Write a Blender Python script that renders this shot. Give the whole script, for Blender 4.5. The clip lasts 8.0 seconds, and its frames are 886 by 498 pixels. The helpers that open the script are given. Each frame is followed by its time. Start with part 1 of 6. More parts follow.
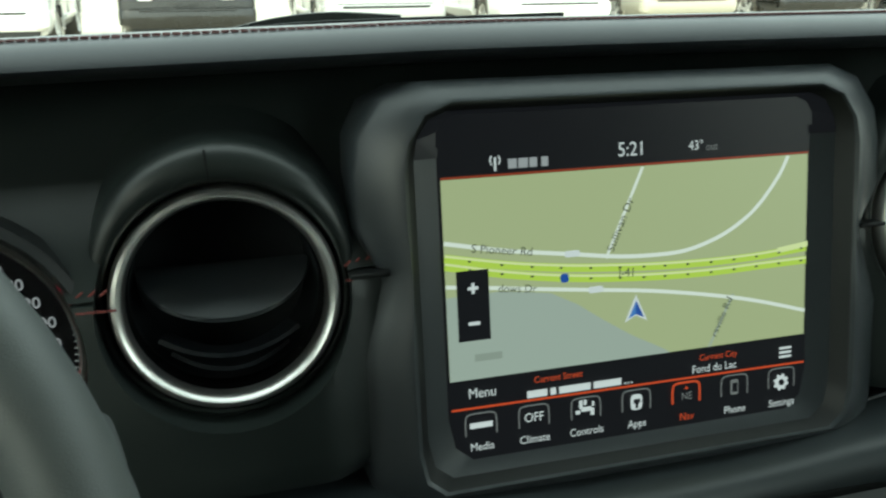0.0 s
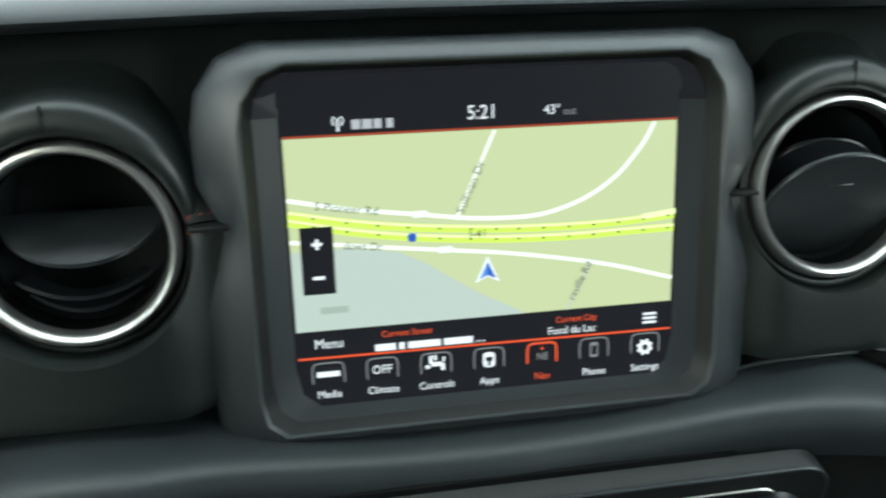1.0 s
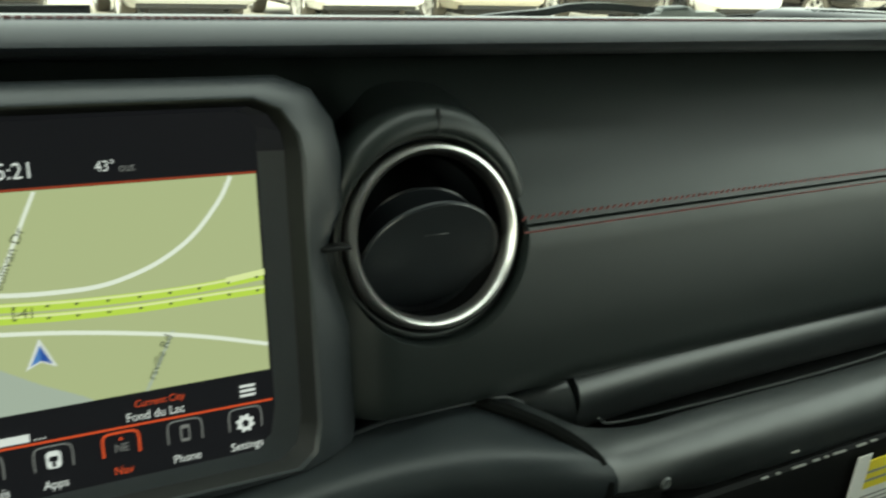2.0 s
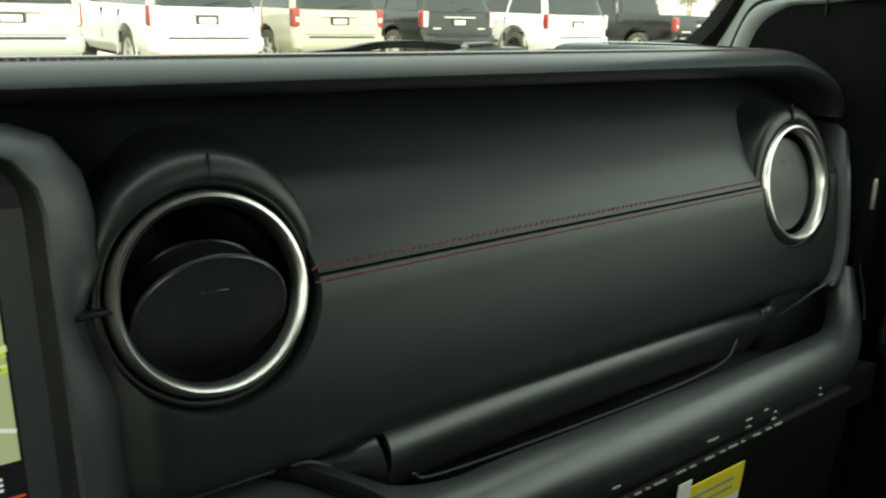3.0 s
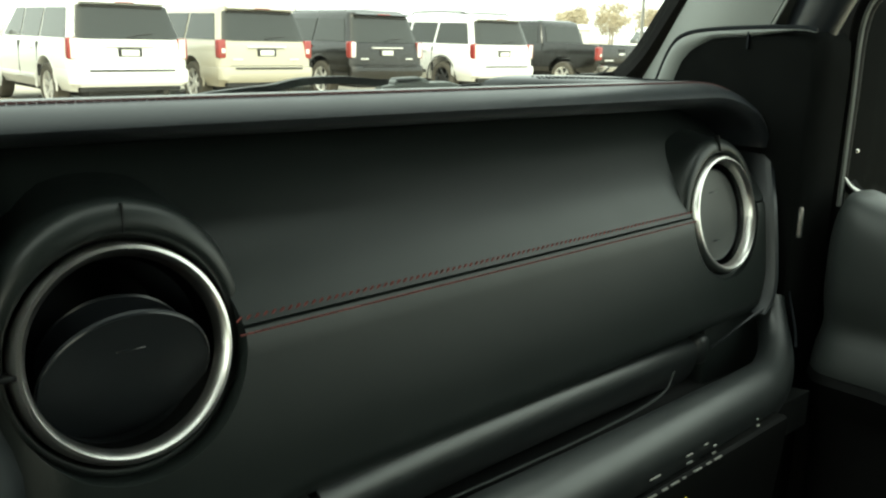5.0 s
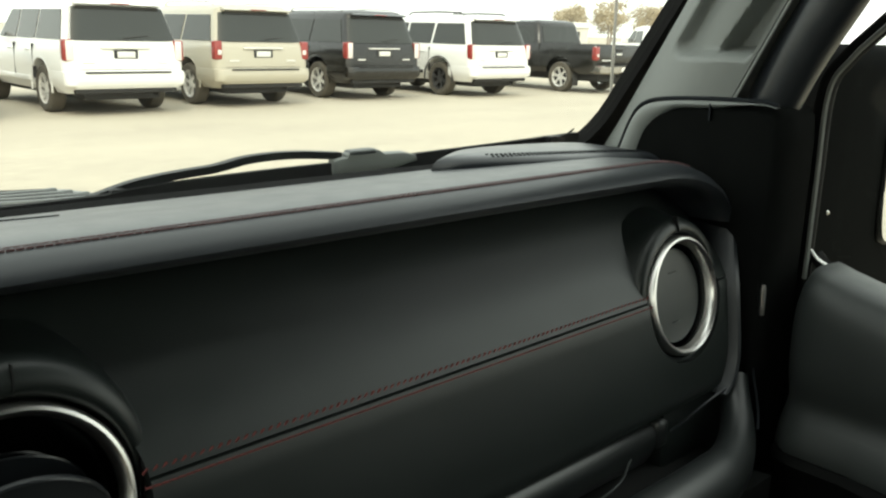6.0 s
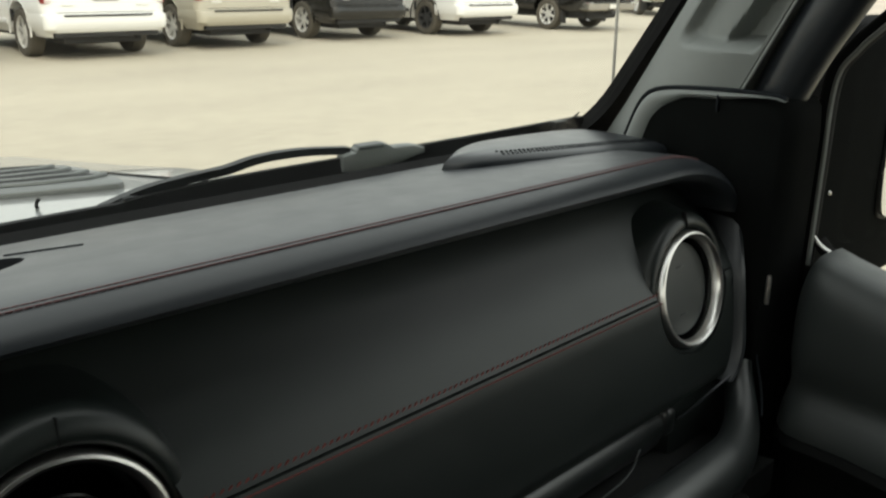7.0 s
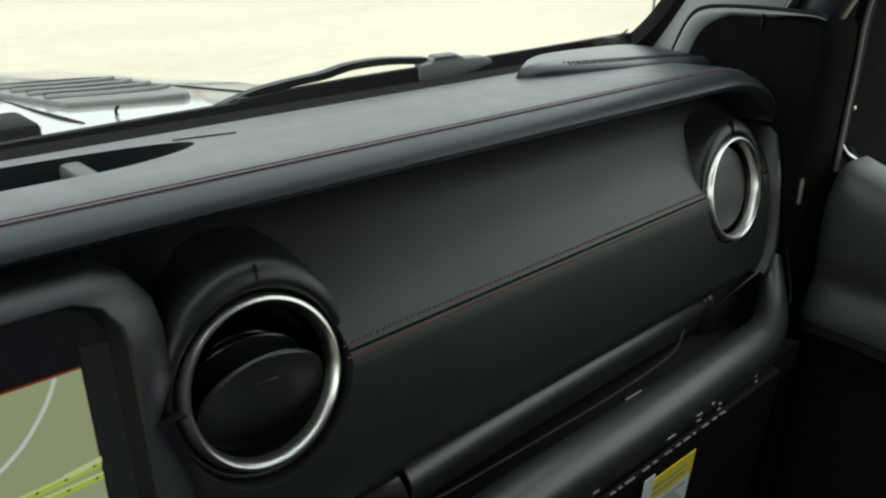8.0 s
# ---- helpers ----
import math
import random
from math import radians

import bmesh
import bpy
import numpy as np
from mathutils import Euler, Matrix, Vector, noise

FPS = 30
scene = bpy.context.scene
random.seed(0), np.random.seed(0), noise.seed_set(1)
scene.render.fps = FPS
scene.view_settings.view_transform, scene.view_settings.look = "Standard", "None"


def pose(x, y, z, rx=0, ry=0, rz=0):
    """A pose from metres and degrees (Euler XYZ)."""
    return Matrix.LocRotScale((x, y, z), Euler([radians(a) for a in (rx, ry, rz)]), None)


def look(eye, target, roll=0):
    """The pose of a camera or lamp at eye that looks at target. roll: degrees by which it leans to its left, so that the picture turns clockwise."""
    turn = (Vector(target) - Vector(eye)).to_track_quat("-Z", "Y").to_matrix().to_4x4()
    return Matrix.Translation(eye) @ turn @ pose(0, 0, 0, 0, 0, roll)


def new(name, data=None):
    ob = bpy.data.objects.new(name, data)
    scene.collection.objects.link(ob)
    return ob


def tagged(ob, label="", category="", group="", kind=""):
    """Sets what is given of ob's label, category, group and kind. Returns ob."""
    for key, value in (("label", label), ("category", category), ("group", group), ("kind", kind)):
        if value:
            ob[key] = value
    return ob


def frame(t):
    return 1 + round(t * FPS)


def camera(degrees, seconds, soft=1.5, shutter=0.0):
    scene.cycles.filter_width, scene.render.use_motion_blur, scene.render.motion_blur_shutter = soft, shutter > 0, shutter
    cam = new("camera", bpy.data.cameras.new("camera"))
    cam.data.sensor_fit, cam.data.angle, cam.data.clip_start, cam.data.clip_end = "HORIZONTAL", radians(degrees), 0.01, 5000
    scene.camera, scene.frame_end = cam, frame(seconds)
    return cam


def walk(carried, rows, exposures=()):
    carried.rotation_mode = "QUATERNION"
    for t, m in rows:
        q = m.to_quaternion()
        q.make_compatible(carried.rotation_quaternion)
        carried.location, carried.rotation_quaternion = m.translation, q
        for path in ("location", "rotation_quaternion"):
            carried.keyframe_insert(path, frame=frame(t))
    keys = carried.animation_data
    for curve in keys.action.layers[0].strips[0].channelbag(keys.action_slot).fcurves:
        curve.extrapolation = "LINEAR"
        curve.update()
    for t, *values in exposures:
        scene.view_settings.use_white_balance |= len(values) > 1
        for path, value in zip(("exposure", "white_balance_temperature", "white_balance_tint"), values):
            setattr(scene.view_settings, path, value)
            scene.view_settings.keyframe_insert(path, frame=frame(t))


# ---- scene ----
cam = camera(54.1, 8.0, 2.2, 0.3)
PATH = [
    (0, (-0.183, -0.321, 1.203), (0.348, 1.5, 0.57), -0.2),
    (0.3, (-0.176, -0.326, 1.204), (0.239, 1.51, 0.53), -0.4),
    (0.5, (-0.162, -0.331, 1.206), (0.212, 1.499, 0.491), -0.3),
    (0.8, (-0.119, -0.341, 1.215), (0.203, 1.476, 0.443), 0.0),
    (1, (-0.085, -0.349, 1.219), (0.246, 1.458, 0.429), -0.1),
    (1.2, (-0.063, -0.35, 1.22), (0.312, 1.448, 0.43), 0.3),
    (1.5, (-0.038, -0.348, 1.222), (0.446, 1.418, 0.418), 0.8),
    (1.8, (-0.017, -0.343, 1.209), (0.753, 1.365, 0.515), 1.9),
    (2, (-0.008, -0.339, 1.21), (0.885, 1.327, 0.555), 2.6),
    (2.2, (0.003, -0.338, 1.209), (0.960, 1.303, 0.586), 2.5),
    (3.3, (0.036, -0.325, 1.203), (1.276, 1.151, 0.671), 1.9),
    (3.5, (0.037, -0.321, 1.201), (1.299, 1.139, 0.678), 2.0),
    (4, (0.037, -0.32, 1.195), (1.332, 1.116, 0.683), 2.1),
    (4.2, (0.037, -0.319, 1.196), (1.339, 1.111, 0.682), 2.0),
    (5.3, (0.051, -0.319, 1.221), (1.364, 1.113, 0.746), 1.5),
    (5.5, (0.062, -0.32, 1.233), (1.373, 1.113, 0.757), 1.6),
    (6, (0.087, -0.318, 1.264), (1.4, 1.11, 0.778), 1.5),
    (6.5, (0.094, -0.3, 1.291), (1.427, 1.099, 0.774), 1.3),
    (7, (0.078, -0.302, 1.305), (1.387, 1.078, 0.687), 1.0),
    (7.5, (0.029, -0.31, 1.312), (1.308, 1.026, 0.55), 1.0),
    (7.8, (-0.002, -0.316, 1.309), (1.275, 1.021, 0.546), 1.5),
    (8, (-0.021, -0.318, 1.307), (1.26, 1.008, 0.533), 1.8),
]
walk(cam, [(t, look(eye, target, roll)) for t, eye, target, roll in PATH], [
    (0.0, 0.60, 5950, -7), (0.2, 0.85, 6000, -2), (0.5, 1.30, 5800, 3), (1.0, 1.52, 5850, 2), (1.5, 1.12, 6200, -3), (2.0, 0.82, 6500, -6), (3.5, 0.47, 6550, -8), (4.0, 0.50, 6550, -8), (5.5, 0.27, 6500, -2),
    (6.0, -0.05, 6500, 4), (6.5, -0.35, 6450, 8), (7.0, -0.42, 6450, 9), (7.5, -0.25, 6350, 7), (8.0, 0.0, 6100, 4)])

# ---------------------------------------------------------------- light
world = bpy.data.worlds.new("sky")
scene.world = world
world.use_nodes = True
wn = world.node_tree.nodes
sky = wn.new("ShaderNodeTexSky")
sky.sky_type, sky.sun_disc = "NISHITA", False
sky.sun_elevation, sky.sun_rotation = radians(42), radians(215)
sky.air_density, sky.dust_density, sky.ozone_density = 1.6, 6.0, 0.6
haze = wn.new("ShaderNodeMix")
haze.data_type = "RGBA"
haze.inputs[0].default_value = 0.72
haze.inputs[7].default_value = (9.5, 9.4, 9.0, 1)
world.node_tree.links.new(sky.outputs[0], haze.inputs[6])
world.node_tree.links.new(haze.outputs[2], wn["Background"].inputs[0])
wn["Background"].inputs[1].default_value = 0.27
SUN = new("sun", bpy.data.lights.new("sun", "SUN"))
SUN.data.energy, SUN.data.angle, SUN.data.color = 1.4, radians(16), (1.0, 0.95, 0.86)
SUN.matrix_world = look((-6, -9, 10), (0, 0, 0))


# ---------------------------------------------------------------- materials
def material(name, base, rough=0.5, metal=0.0, vary=0.0, scale=60.0, bump=0.0, bump_scale=800.0, coat=0.0,
             emit=None, strength=1.0, rough_vary=0.0, transmission=0.0, stretch=(1, 1, 1), large=4.0, spec=0.5):
    """A principled material with variation of colour at two scales, of gloss, and fine relief."""
    m = bpy.data.materials.new(name)
    m.use_nodes = True
    nt = m.node_tree
    b = nt.nodes["Principled BSDF"]
    b.inputs["Base Color"].default_value = (*base, 1)
    b.inputs["Roughness"].default_value = rough
    b.inputs["Metallic"].default_value = metal
    b.inputs["Coat Weight"].default_value = coat
    b.inputs["Coat Roughness"].default_value = 0.06
    b.inputs["Transmission Weight"].default_value = transmission
    b.inputs["Specular IOR Level"].default_value = spec
    if emit:
        b.inputs["Emission Color"].default_value = (*emit, 1)
        b.inputs["Emission Strength"].default_value = strength
    if vary or bump or rough_vary:
        geo = nt.nodes.new("ShaderNodeTexCoord")
        mapping = nt.nodes.new("ShaderNodeMapping")
        mapping.inputs["Scale"].default_value = stretch
        nt.links.new(geo.outputs["Object"], mapping.inputs["Vector"])
    if vary or rough_vary:
        fine = nt.nodes.new("ShaderNodeTexNoise")
        fine.inputs["Scale"].default_value, fine.inputs["Detail"].default_value = scale, 5
        broad = nt.nodes.new("ShaderNodeTexNoise")
        broad.inputs["Scale"].default_value, broad.inputs["Detail"].default_value = large, 3
        for n in (fine, broad):
            nt.links.new(mapping.outputs[0], n.inputs["Vector"])
        both = nt.nodes.new("ShaderNodeMath")
        both.operation = "ADD"
        nt.links.new(fine.outputs[0], both.inputs[0])
        nt.links.new(broad.outputs[0], both.inputs[1])
    if vary:
        ramp = nt.nodes.new("ShaderNodeMapRange")
        ramp.inputs[1].default_value, ramp.inputs[2].default_value = 0.6, 1.4
        ramp.inputs[3].default_value, ramp.inputs[4].default_value = 1 - vary, 1 + vary
        nt.links.new(both.outputs[0], ramp.inputs[0])
        tint = nt.nodes.new("ShaderNodeVectorMath")
        tint.operation = "SCALE"
        tint.inputs[0].default_value = base
        nt.links.new(ramp.outputs[0], tint.inputs["Scale"])
        nt.links.new(tint.outputs[0], b.inputs["Base Color"])
    if rough_vary:
        r2 = nt.nodes.new("ShaderNodeMapRange")
        r2.inputs[1].default_value, r2.inputs[2].default_value = 0.6, 1.4
        r2.inputs[3].default_value, r2.inputs[4].default_value = rough - rough_vary, rough + rough_vary
        nt.links.new(both.outputs[0], r2.inputs[0])
        nt.links.new(r2.outputs[0], b.inputs["Roughness"])
    if bump:
        rel = nt.nodes.new("ShaderNodeTexVoronoi")
        rel.inputs["Scale"].default_value = bump_scale
        nt.links.new(mapping.outputs[0], rel.inputs["Vector"])
        bn = nt.nodes.new("ShaderNodeBump")
        bn.inputs["Strength"].default_value, bn.inputs["Distance"].default_value = bump, 0.0004
        nt.links.new(rel.outputs[0], bn.inputs["Height"])
        nt.links.new(bn.outputs[0], b.inputs["Normal"])
    return m


M_VINYL = material("vinyl", (0.021, 0.025, 0.029), 0.38, vary=0.10, bump=0.07, bump_scale=1600, rough_vary=0.05)
M_FACE = material("soft_leather", (0.0135, 0.0180, 0.0169), 0.40, vary=0.10, bump=0.07, bump_scale=1600, rough_vary=0.05, spec=0.50)
M_TRIM = material("moulded_plastic", (0.015, 0.018, 0.021), 0.32, vary=0.08, bump=0.04, bump_scale=2000, rough_vary=0.04)
M_LEDGE = material("satin_ledge_plastic", (0.0150, 0.0195, 0.0215), 0.45, vary=0.08, bump=0.05, bump_scale=2000, rough_vary=0.05)
M_DARK = material("dark_plastic", (0.008, 0.009, 0.009), 0.5, vary=0.2, bump=0.05, bump_scale=1500, spec=0.3)
M_VOID = material("vent_black", (0.0080, 0.0100, 0.0125), 0.6, vary=0.2, spec=0.12)
M_BARREL = material("vent_plastic", (0.0200, 0.0240, 0.0270), 0.55, vary=0.15, spec=0.3)
M_HOUSING = material("matt_black_housing", (0.0062, 0.0068, 0.0066), 0.8, vary=0.2, spec=0.01)
M_BLACK = material("black_plastic", (0.0056, 0.0060, 0.0060), 0.6, vary=0.2, spec=0.08)
M_BEZEL = material("grey_bezel_plastic", (0.027, 0.032, 0.0355), 0.38, vary=0.08, bump=0.12, bump_scale=1800, rough_vary=0.05)
M_GRIP = material("satin_grip_plastic", (0.0120, 0.0155, 0.0155), 0.40, vary=0.05, bump=0.05, bump_scale=2000, spec=0.95, rough_vary=0.04)
M_FLAP_LIT = material("lit_flap_plastic", (0.062, 0.066, 0.062), 0.45, vary=0.06, bump=0.08, bump_scale=1800)
M_SLEEVE = material("smoky_metal", (0.20, 0.20, 0.20), 0.25, metal=1.0, vary=0.05)
M_MIRROR = material("mirror_silver", (0.85, 0.87, 0.87), 0.03, metal=1.0)
M_GLOSS = material("gloss_black", (0.008, 0.008, 0.009), 0.16, vary=0.1)
M_CLOTH = material("headliner", (0.025, 0.025, 0.025), 0.9, vary=0.2, bump=0.4)
M_CHROME = material("satin_chrome", (0.76, 0.75, 0.72), 0.30, metal=1.0, rough_vary=0.03, vary=0.05)
M_THREAD = material("red_thread", (0.170, 0.040, 0.036), 0.8, vary=0.2, scale=900)
M_THREAD_DULL = material("dull_thread", (0.13, 0.062, 0.064), 0.8, vary=0.2, scale=900)
M_RUBBER = material("rubber", (0.010, 0.010, 0.010), 0.75, vary=0.25, spec=0.15)
M_PILLAR = material("grey_pillar_plastic", (0.070, 0.077, 0.076), 0.5, vary=0.08, bump=0.2, bump_scale=1500, rough_vary=0.05)
M_POST = material("pale_pillar_plastic", (0.175, 0.187, 0.178), 0.5, vary=0.06, bump=0.2, bump_scale=1500, rough_vary=0.05)
M_DOOR = material("door_plastic", (0.029, 0.034, 0.033), 0.48, vary=0.08, bump=0.15, bump_scale=1500, rough_vary=0.05)
M_PAPER = material("white_paper", (0.7, 0.7, 0.66), 0.8, vary=0.05)
M_YELLOW = material("yellow_print", (0.72, 0.60, 0.03), 0.7, vary=0.05)
M_INK = material("ink", (0.25, 0.25, 0.23), 0.7)


def glass(name, tint, gloss=0.06):
    m = bpy.data.materials.new(name)
    m.use_nodes = True
    nt = m.node_tree
    nt.nodes.clear()
    out = nt.nodes.new("ShaderNodeOutputMaterial")
    clear = nt.nodes.new("ShaderNodeBsdfTransparent")
    clear.inputs[0].default_value = (*tint, 1)
    shine = nt.nodes.new("ShaderNodeBsdfGlossy")
    shine.inputs["Roughness"].default_value = 0.02
    mix = nt.nodes.new("ShaderNodeMixShader")
    mix.inputs[0].default_value = gloss
    nt.links.new(clear.outputs[0], mix.inputs[1])
    nt.links.new(shine.outputs[0], mix.inputs[2])
    nt.links.new(mix.outputs[0], out.inputs[0])
    return m


M_GLASS = glass("window_glass", (0.95, 0.97, 0.95), 0.03)
M_SIDE_GLASS = glass("side_window_glass", (0.93, 0.95, 0.93), 0.006)
M_TINT = material("tinted_car_glass", (0.030, 0.033, 0.030), 0.09, spec=0.5, vary=0.1, large=1.0)


# ---------------------------------------------------------------- building helpers
def part(name, bm, mat, parent=None, label="", smooth=True, at=None):
    """Links a bmesh as one mesh object under a thing or a part."""
    me = bpy.data.meshes.new(name)
    bm.normal_update()
    bm.to_mesh(me)
    bm.free()
    me.materials.append(mat)
    if smooth:
        me.polygons.foreach_set("use_smooth", [True] * len(me.polygons))
        me.set_sharp_from_angle(angle=radians(38))
    ob = new(name, me)
    if parent:
        ob.parent = parent
    if at is not None:
        ob.matrix_basis = at
    if label:
        tagged(ob, label)
    return ob


def thing(name, label, category, m=None, group="", kind=""):
    ob = new(name)
    ob.empty_display_size = 0.05
    if m is not None:
        ob.matrix_basis = m
    return tagged(ob, label, category, group, kind)


def facing(x, y, z, slope=0.0, turn=0.0):
    """A pose whose local z looks back at the seats, local y up; slope: how far it leans back."""
    up = Vector((0, slope, 1)).normalized()
    out = Vector((0, -1, slope)).normalized()
    m = Matrix(((1, up.x, out.x, x), (0, up.y, out.y, y), (0, up.z, out.z, z), (0, 0, 0, 1)))
    return m @ pose(0, 0, 0, 0, turn, 0)


def box(bm, lo, hi, bevel=0.0, segments=2, m=None):
    c = [(a + b) / 2 for a, b in zip(lo, hi)]
    s = [abs(b - a) for a, b in zip(lo, hi)]
    t = Matrix.Translation(c) @ Matrix.Diagonal((*s, 1))
    r = bmesh.ops.create_cube(bm, size=1, matrix=(m @ t) if m else t)
    if bevel:
        edges = list({e for v in r["verts"] for e in v.link_edges})
        bmesh.ops.bevel(bm, geom=edges, offset=bevel, segments=segments, affect="EDGES", profile=0.5)
    return bm


def block(lo, hi, bevel=0.0, segments=2, m=None):
    return box(bmesh.new(), lo, hi, bevel, segments, m)


def skin(bm, rings, closed=True, ends=True):
    """Joins rings of points with quads."""
    vs = [[bm.verts.new(p) for p in ring] for ring in rings]
    n = len(rings[0])
    for a, b in zip(vs, vs[1:]):
        for i in range(n if closed else n - 1):
            j = (i + 1) % n
            bm.faces.new((a[i], a[j], b[j], b[i]))
    if ends and closed:
        bm.faces.new(list(reversed(vs[0])))
        bm.faces.new(vs[-1])
    bmesh.ops.recalc_face_normals(bm, faces=bm.faces)
    return bm


def along_x(profile, x0, x1, steps=1, bend=None):
    """A closed (y, z) profile drawn out along x; bend(x, y, z) may move its points."""
    rings = []
    for i in range(steps + 1):
        x = x0 + (x1 - x0) * i / steps
        rings.append([bend(x, y, z) if bend else (x, y, z) for y, z in profile])
    return skin(bmesh.new(), rings)


def lathe(profile, segments=48, squash=None, arc=None):
    """Revolves (radius, height) points round z. squash(angle, r, h) may change a point; arc: (from, to) in degrees."""
    bm = bmesh.new()
    rings = []
    a0, a1 = arc if arc else (0, 360)
    count = segments + (1 if arc else 0)
    for i in range(count):
        a = radians(a0 + (a1 - a0) * i / segments)
        ring = []
        for r, h in profile:
            if squash:
                r, h = squash(a, r, h)
            ring.append((r * math.cos(a), r * math.sin(a), h))
        rings.append(ring)
    if not arc:
        rings.append(rings[0])
    skin(bm, rings, closed=False)
    bmesh.ops.remove_doubles(bm, verts=bm.verts, dist=1e-6)
    bmesh.ops.recalc_face_normals(bm, faces=bm.faces)
    return bm


def smooth_path(points, per=8):
    """A rounded line through the points (Catmull-Rom)."""
    p = [Vector(q) for q in points]
    p = [p[0] * 2 - p[1]] + p + [p[-1] * 2 - p[-2]]
    out = []
    for i in range(1, len(p) - 2):
        for k in range(per):
            t = k / per
            out.append(0.5 * ((2 * p[i]) + (p[i + 1] - p[i - 1]) * t + (2 * p[i - 1] - 5 * p[i] + 4 * p[i + 1] - p[i + 2]) * t * t
                              + (3 * p[i] - p[i - 1] - 3 * p[i + 1] + p[i + 2]) * t ** 3))
    out.append(p[-2])
    return out


def sweep(path, section, up=(0, 0, 1), scale=None, ends=True, bm=None):
    """Draws a closed section (side, up) along a path."""
    rings = []
    up = Vector(up)
    for i, p in enumerate(path):
        a, b = path[max(i - 1, 0)], path[min(i + 1, len(path) - 1)]
        t = (Vector(b) - Vector(a)).normalized()
        side = t.cross(up).normalized()
        u = side.cross(t)
        s = scale(i / (len(path) - 1)) if scale else 1.0
        rings.append([Vector(p) + side * sx * s + u * sy * s for sx, sy in section])
    return skin(bm or bmesh.new(), rings, ends=ends)


def circle(r, n=12, ry=None):
    ry = ry or r
    return [(r * math.cos(2 * math.pi * i / n), ry * math.sin(2 * math.pi * i / n)) for i in range(n)]


def rounded(w, h, r, n=5, cx=0.0, cy=0.0):
    pts = []
    for k, (sx, sy) in enumerate(((1, 1), (-1, 1), (-1, -1), (1, -1))):
        for i in range(n + 1):
            a = math.pi / 2 * (k + i / n)
            pts.append((cx + sx * (w / 2 - r) + r * math.cos(a), cy + sy * (h / 2 - r) + r * math.sin(a)))
    return pts


def plate(points, z0, z1, bevel=0.0):
    """A flat outline of (x, y) points with thickness from z0 to z1."""
    bm = bmesh.new()
    vs = [bm.verts.new((x, y, z0)) for x, y in points]
    f = bm.faces.new(vs)
    r = bmesh.ops.extrude_face_region(bm, geom=[f])
    top = [v for v in r["geom"] if isinstance(v, bmesh.types.BMVert)]
    bmesh.ops.translate(bm, vec=(0, 0, z1 - z0), verts=top)
    bmesh.ops.recalc_face_normals(bm, faces=bm.faces)
    if bevel:
        edges = [e for e in bm.edges if all(v in top for v in e.verts)]
        bmesh.ops.bevel(bm, geom=edges, offset=bevel, segments=2, affect="EDGES", profile=0.5)
    return bm


def carve(ob, cutters):
    """Cuts the closed shapes out of ob's mesh for good."""
    made = []
    for bm in cutters:
        me = bpy.data.meshes.new("cut")
        bmesh.ops.recalc_face_normals(bm, faces=bm.faces)
        bm.to_mesh(me)
        bm.free()
        c = new("cut", me)
        made.append(c)
        mod = ob.modifiers.new("cut", "BOOLEAN")
        mod.operation, mod.object, mod.solver = "DIFFERENCE", c, "EXACT"
    bpy.context.view_layer.update()
    deps = bpy.context.evaluated_depsgraph_get()
    me = bpy.data.meshes.new_from_object(ob.evaluated_get(deps))
    ob.modifiers.clear()
    ob.data = me
    for c in made:
        bpy.data.objects.remove(c)
    me.polygons.foreach_set("use_smooth", [True] * len(me.polygons))
    me.set_sharp_from_angle(angle=radians(38))
    return ob


def wording(text, size, mat, parent, m, name="lettering", align="CENTER", squeeze=1.0, label=""):
    """Built-in letters as a flat mesh."""
    cu = bpy.data.curves.new("letters", "FONT")
    cu.body, cu.size, cu.align_x, cu.align_y, cu.resolution_u = text, size, align, "CENTER", 3
    tmp = new("letters", cu)
    bpy.context.view_layer.update()
    me = bpy.data.meshes.new_from_object(tmp.evaluated_get(bpy.context.evaluated_depsgraph_get()))
    bpy.data.objects.remove(tmp)
    me.transform(Matrix.Diagonal((squeeze, 1, 1, 1)))
    me.materials.clear()
    me.materials.append(mat)
    ob = new(name, me)
    ob.parent, ob.matrix_basis = parent, m
    if label:
        tagged(ob, label)
    return ob


def ribbon(points, width, z=0.0, bm=None):
    """A flat band of (x, y) points."""
    bm = bm or bmesh.new()
    left, right = [], []
    for i, p in enumerate(points):
        a, b = points[max(i - 1, 0)], points[min(i + 1, len(points) - 1)]
        d = Vector((b[0] - a[0], b[1] - a[1])).normalized()
        n = Vector((-d.y, d.x)) * width / 2
        left.append(bm.verts.new((p[0] + n.x, p[1] + n.y, z)))
        right.append(bm.verts.new((p[0] - n.x, p[1] - n.y, z)))
    for i in range(len(points) - 1):
        bm.faces.new((left[i], right[i], right[i + 1], left[i + 1]))
    bmesh.ops.recalc_face_normals(bm, faces=bm.faces)
    return bm


def flat(points, z):
    bm = bmesh.new()
    f = bm.faces.new([bm.verts.new((x, y, z)) for x, y in points])
    f.normal_update()
    if f.normal.z < 0:
        f.normal_flip()
    return bm


def curve2(points, per=8):
    return [(p.x, p.y) for p in smooth_path([(x, y, 0) for x, y in points], per)]


# ---------------------------------------------------------------- dashboard
DASH_L = -0.74
VENTS = ((-0.1755, 1.0790), (0.1685, 1.0827), (0.6175, 1.0840))
FACE_LEAN = 0.12

dash = thing("dashboard", "black stitched leather dashboard with a rounded padded top edge", "dashboard", pose(0, 0, 0))


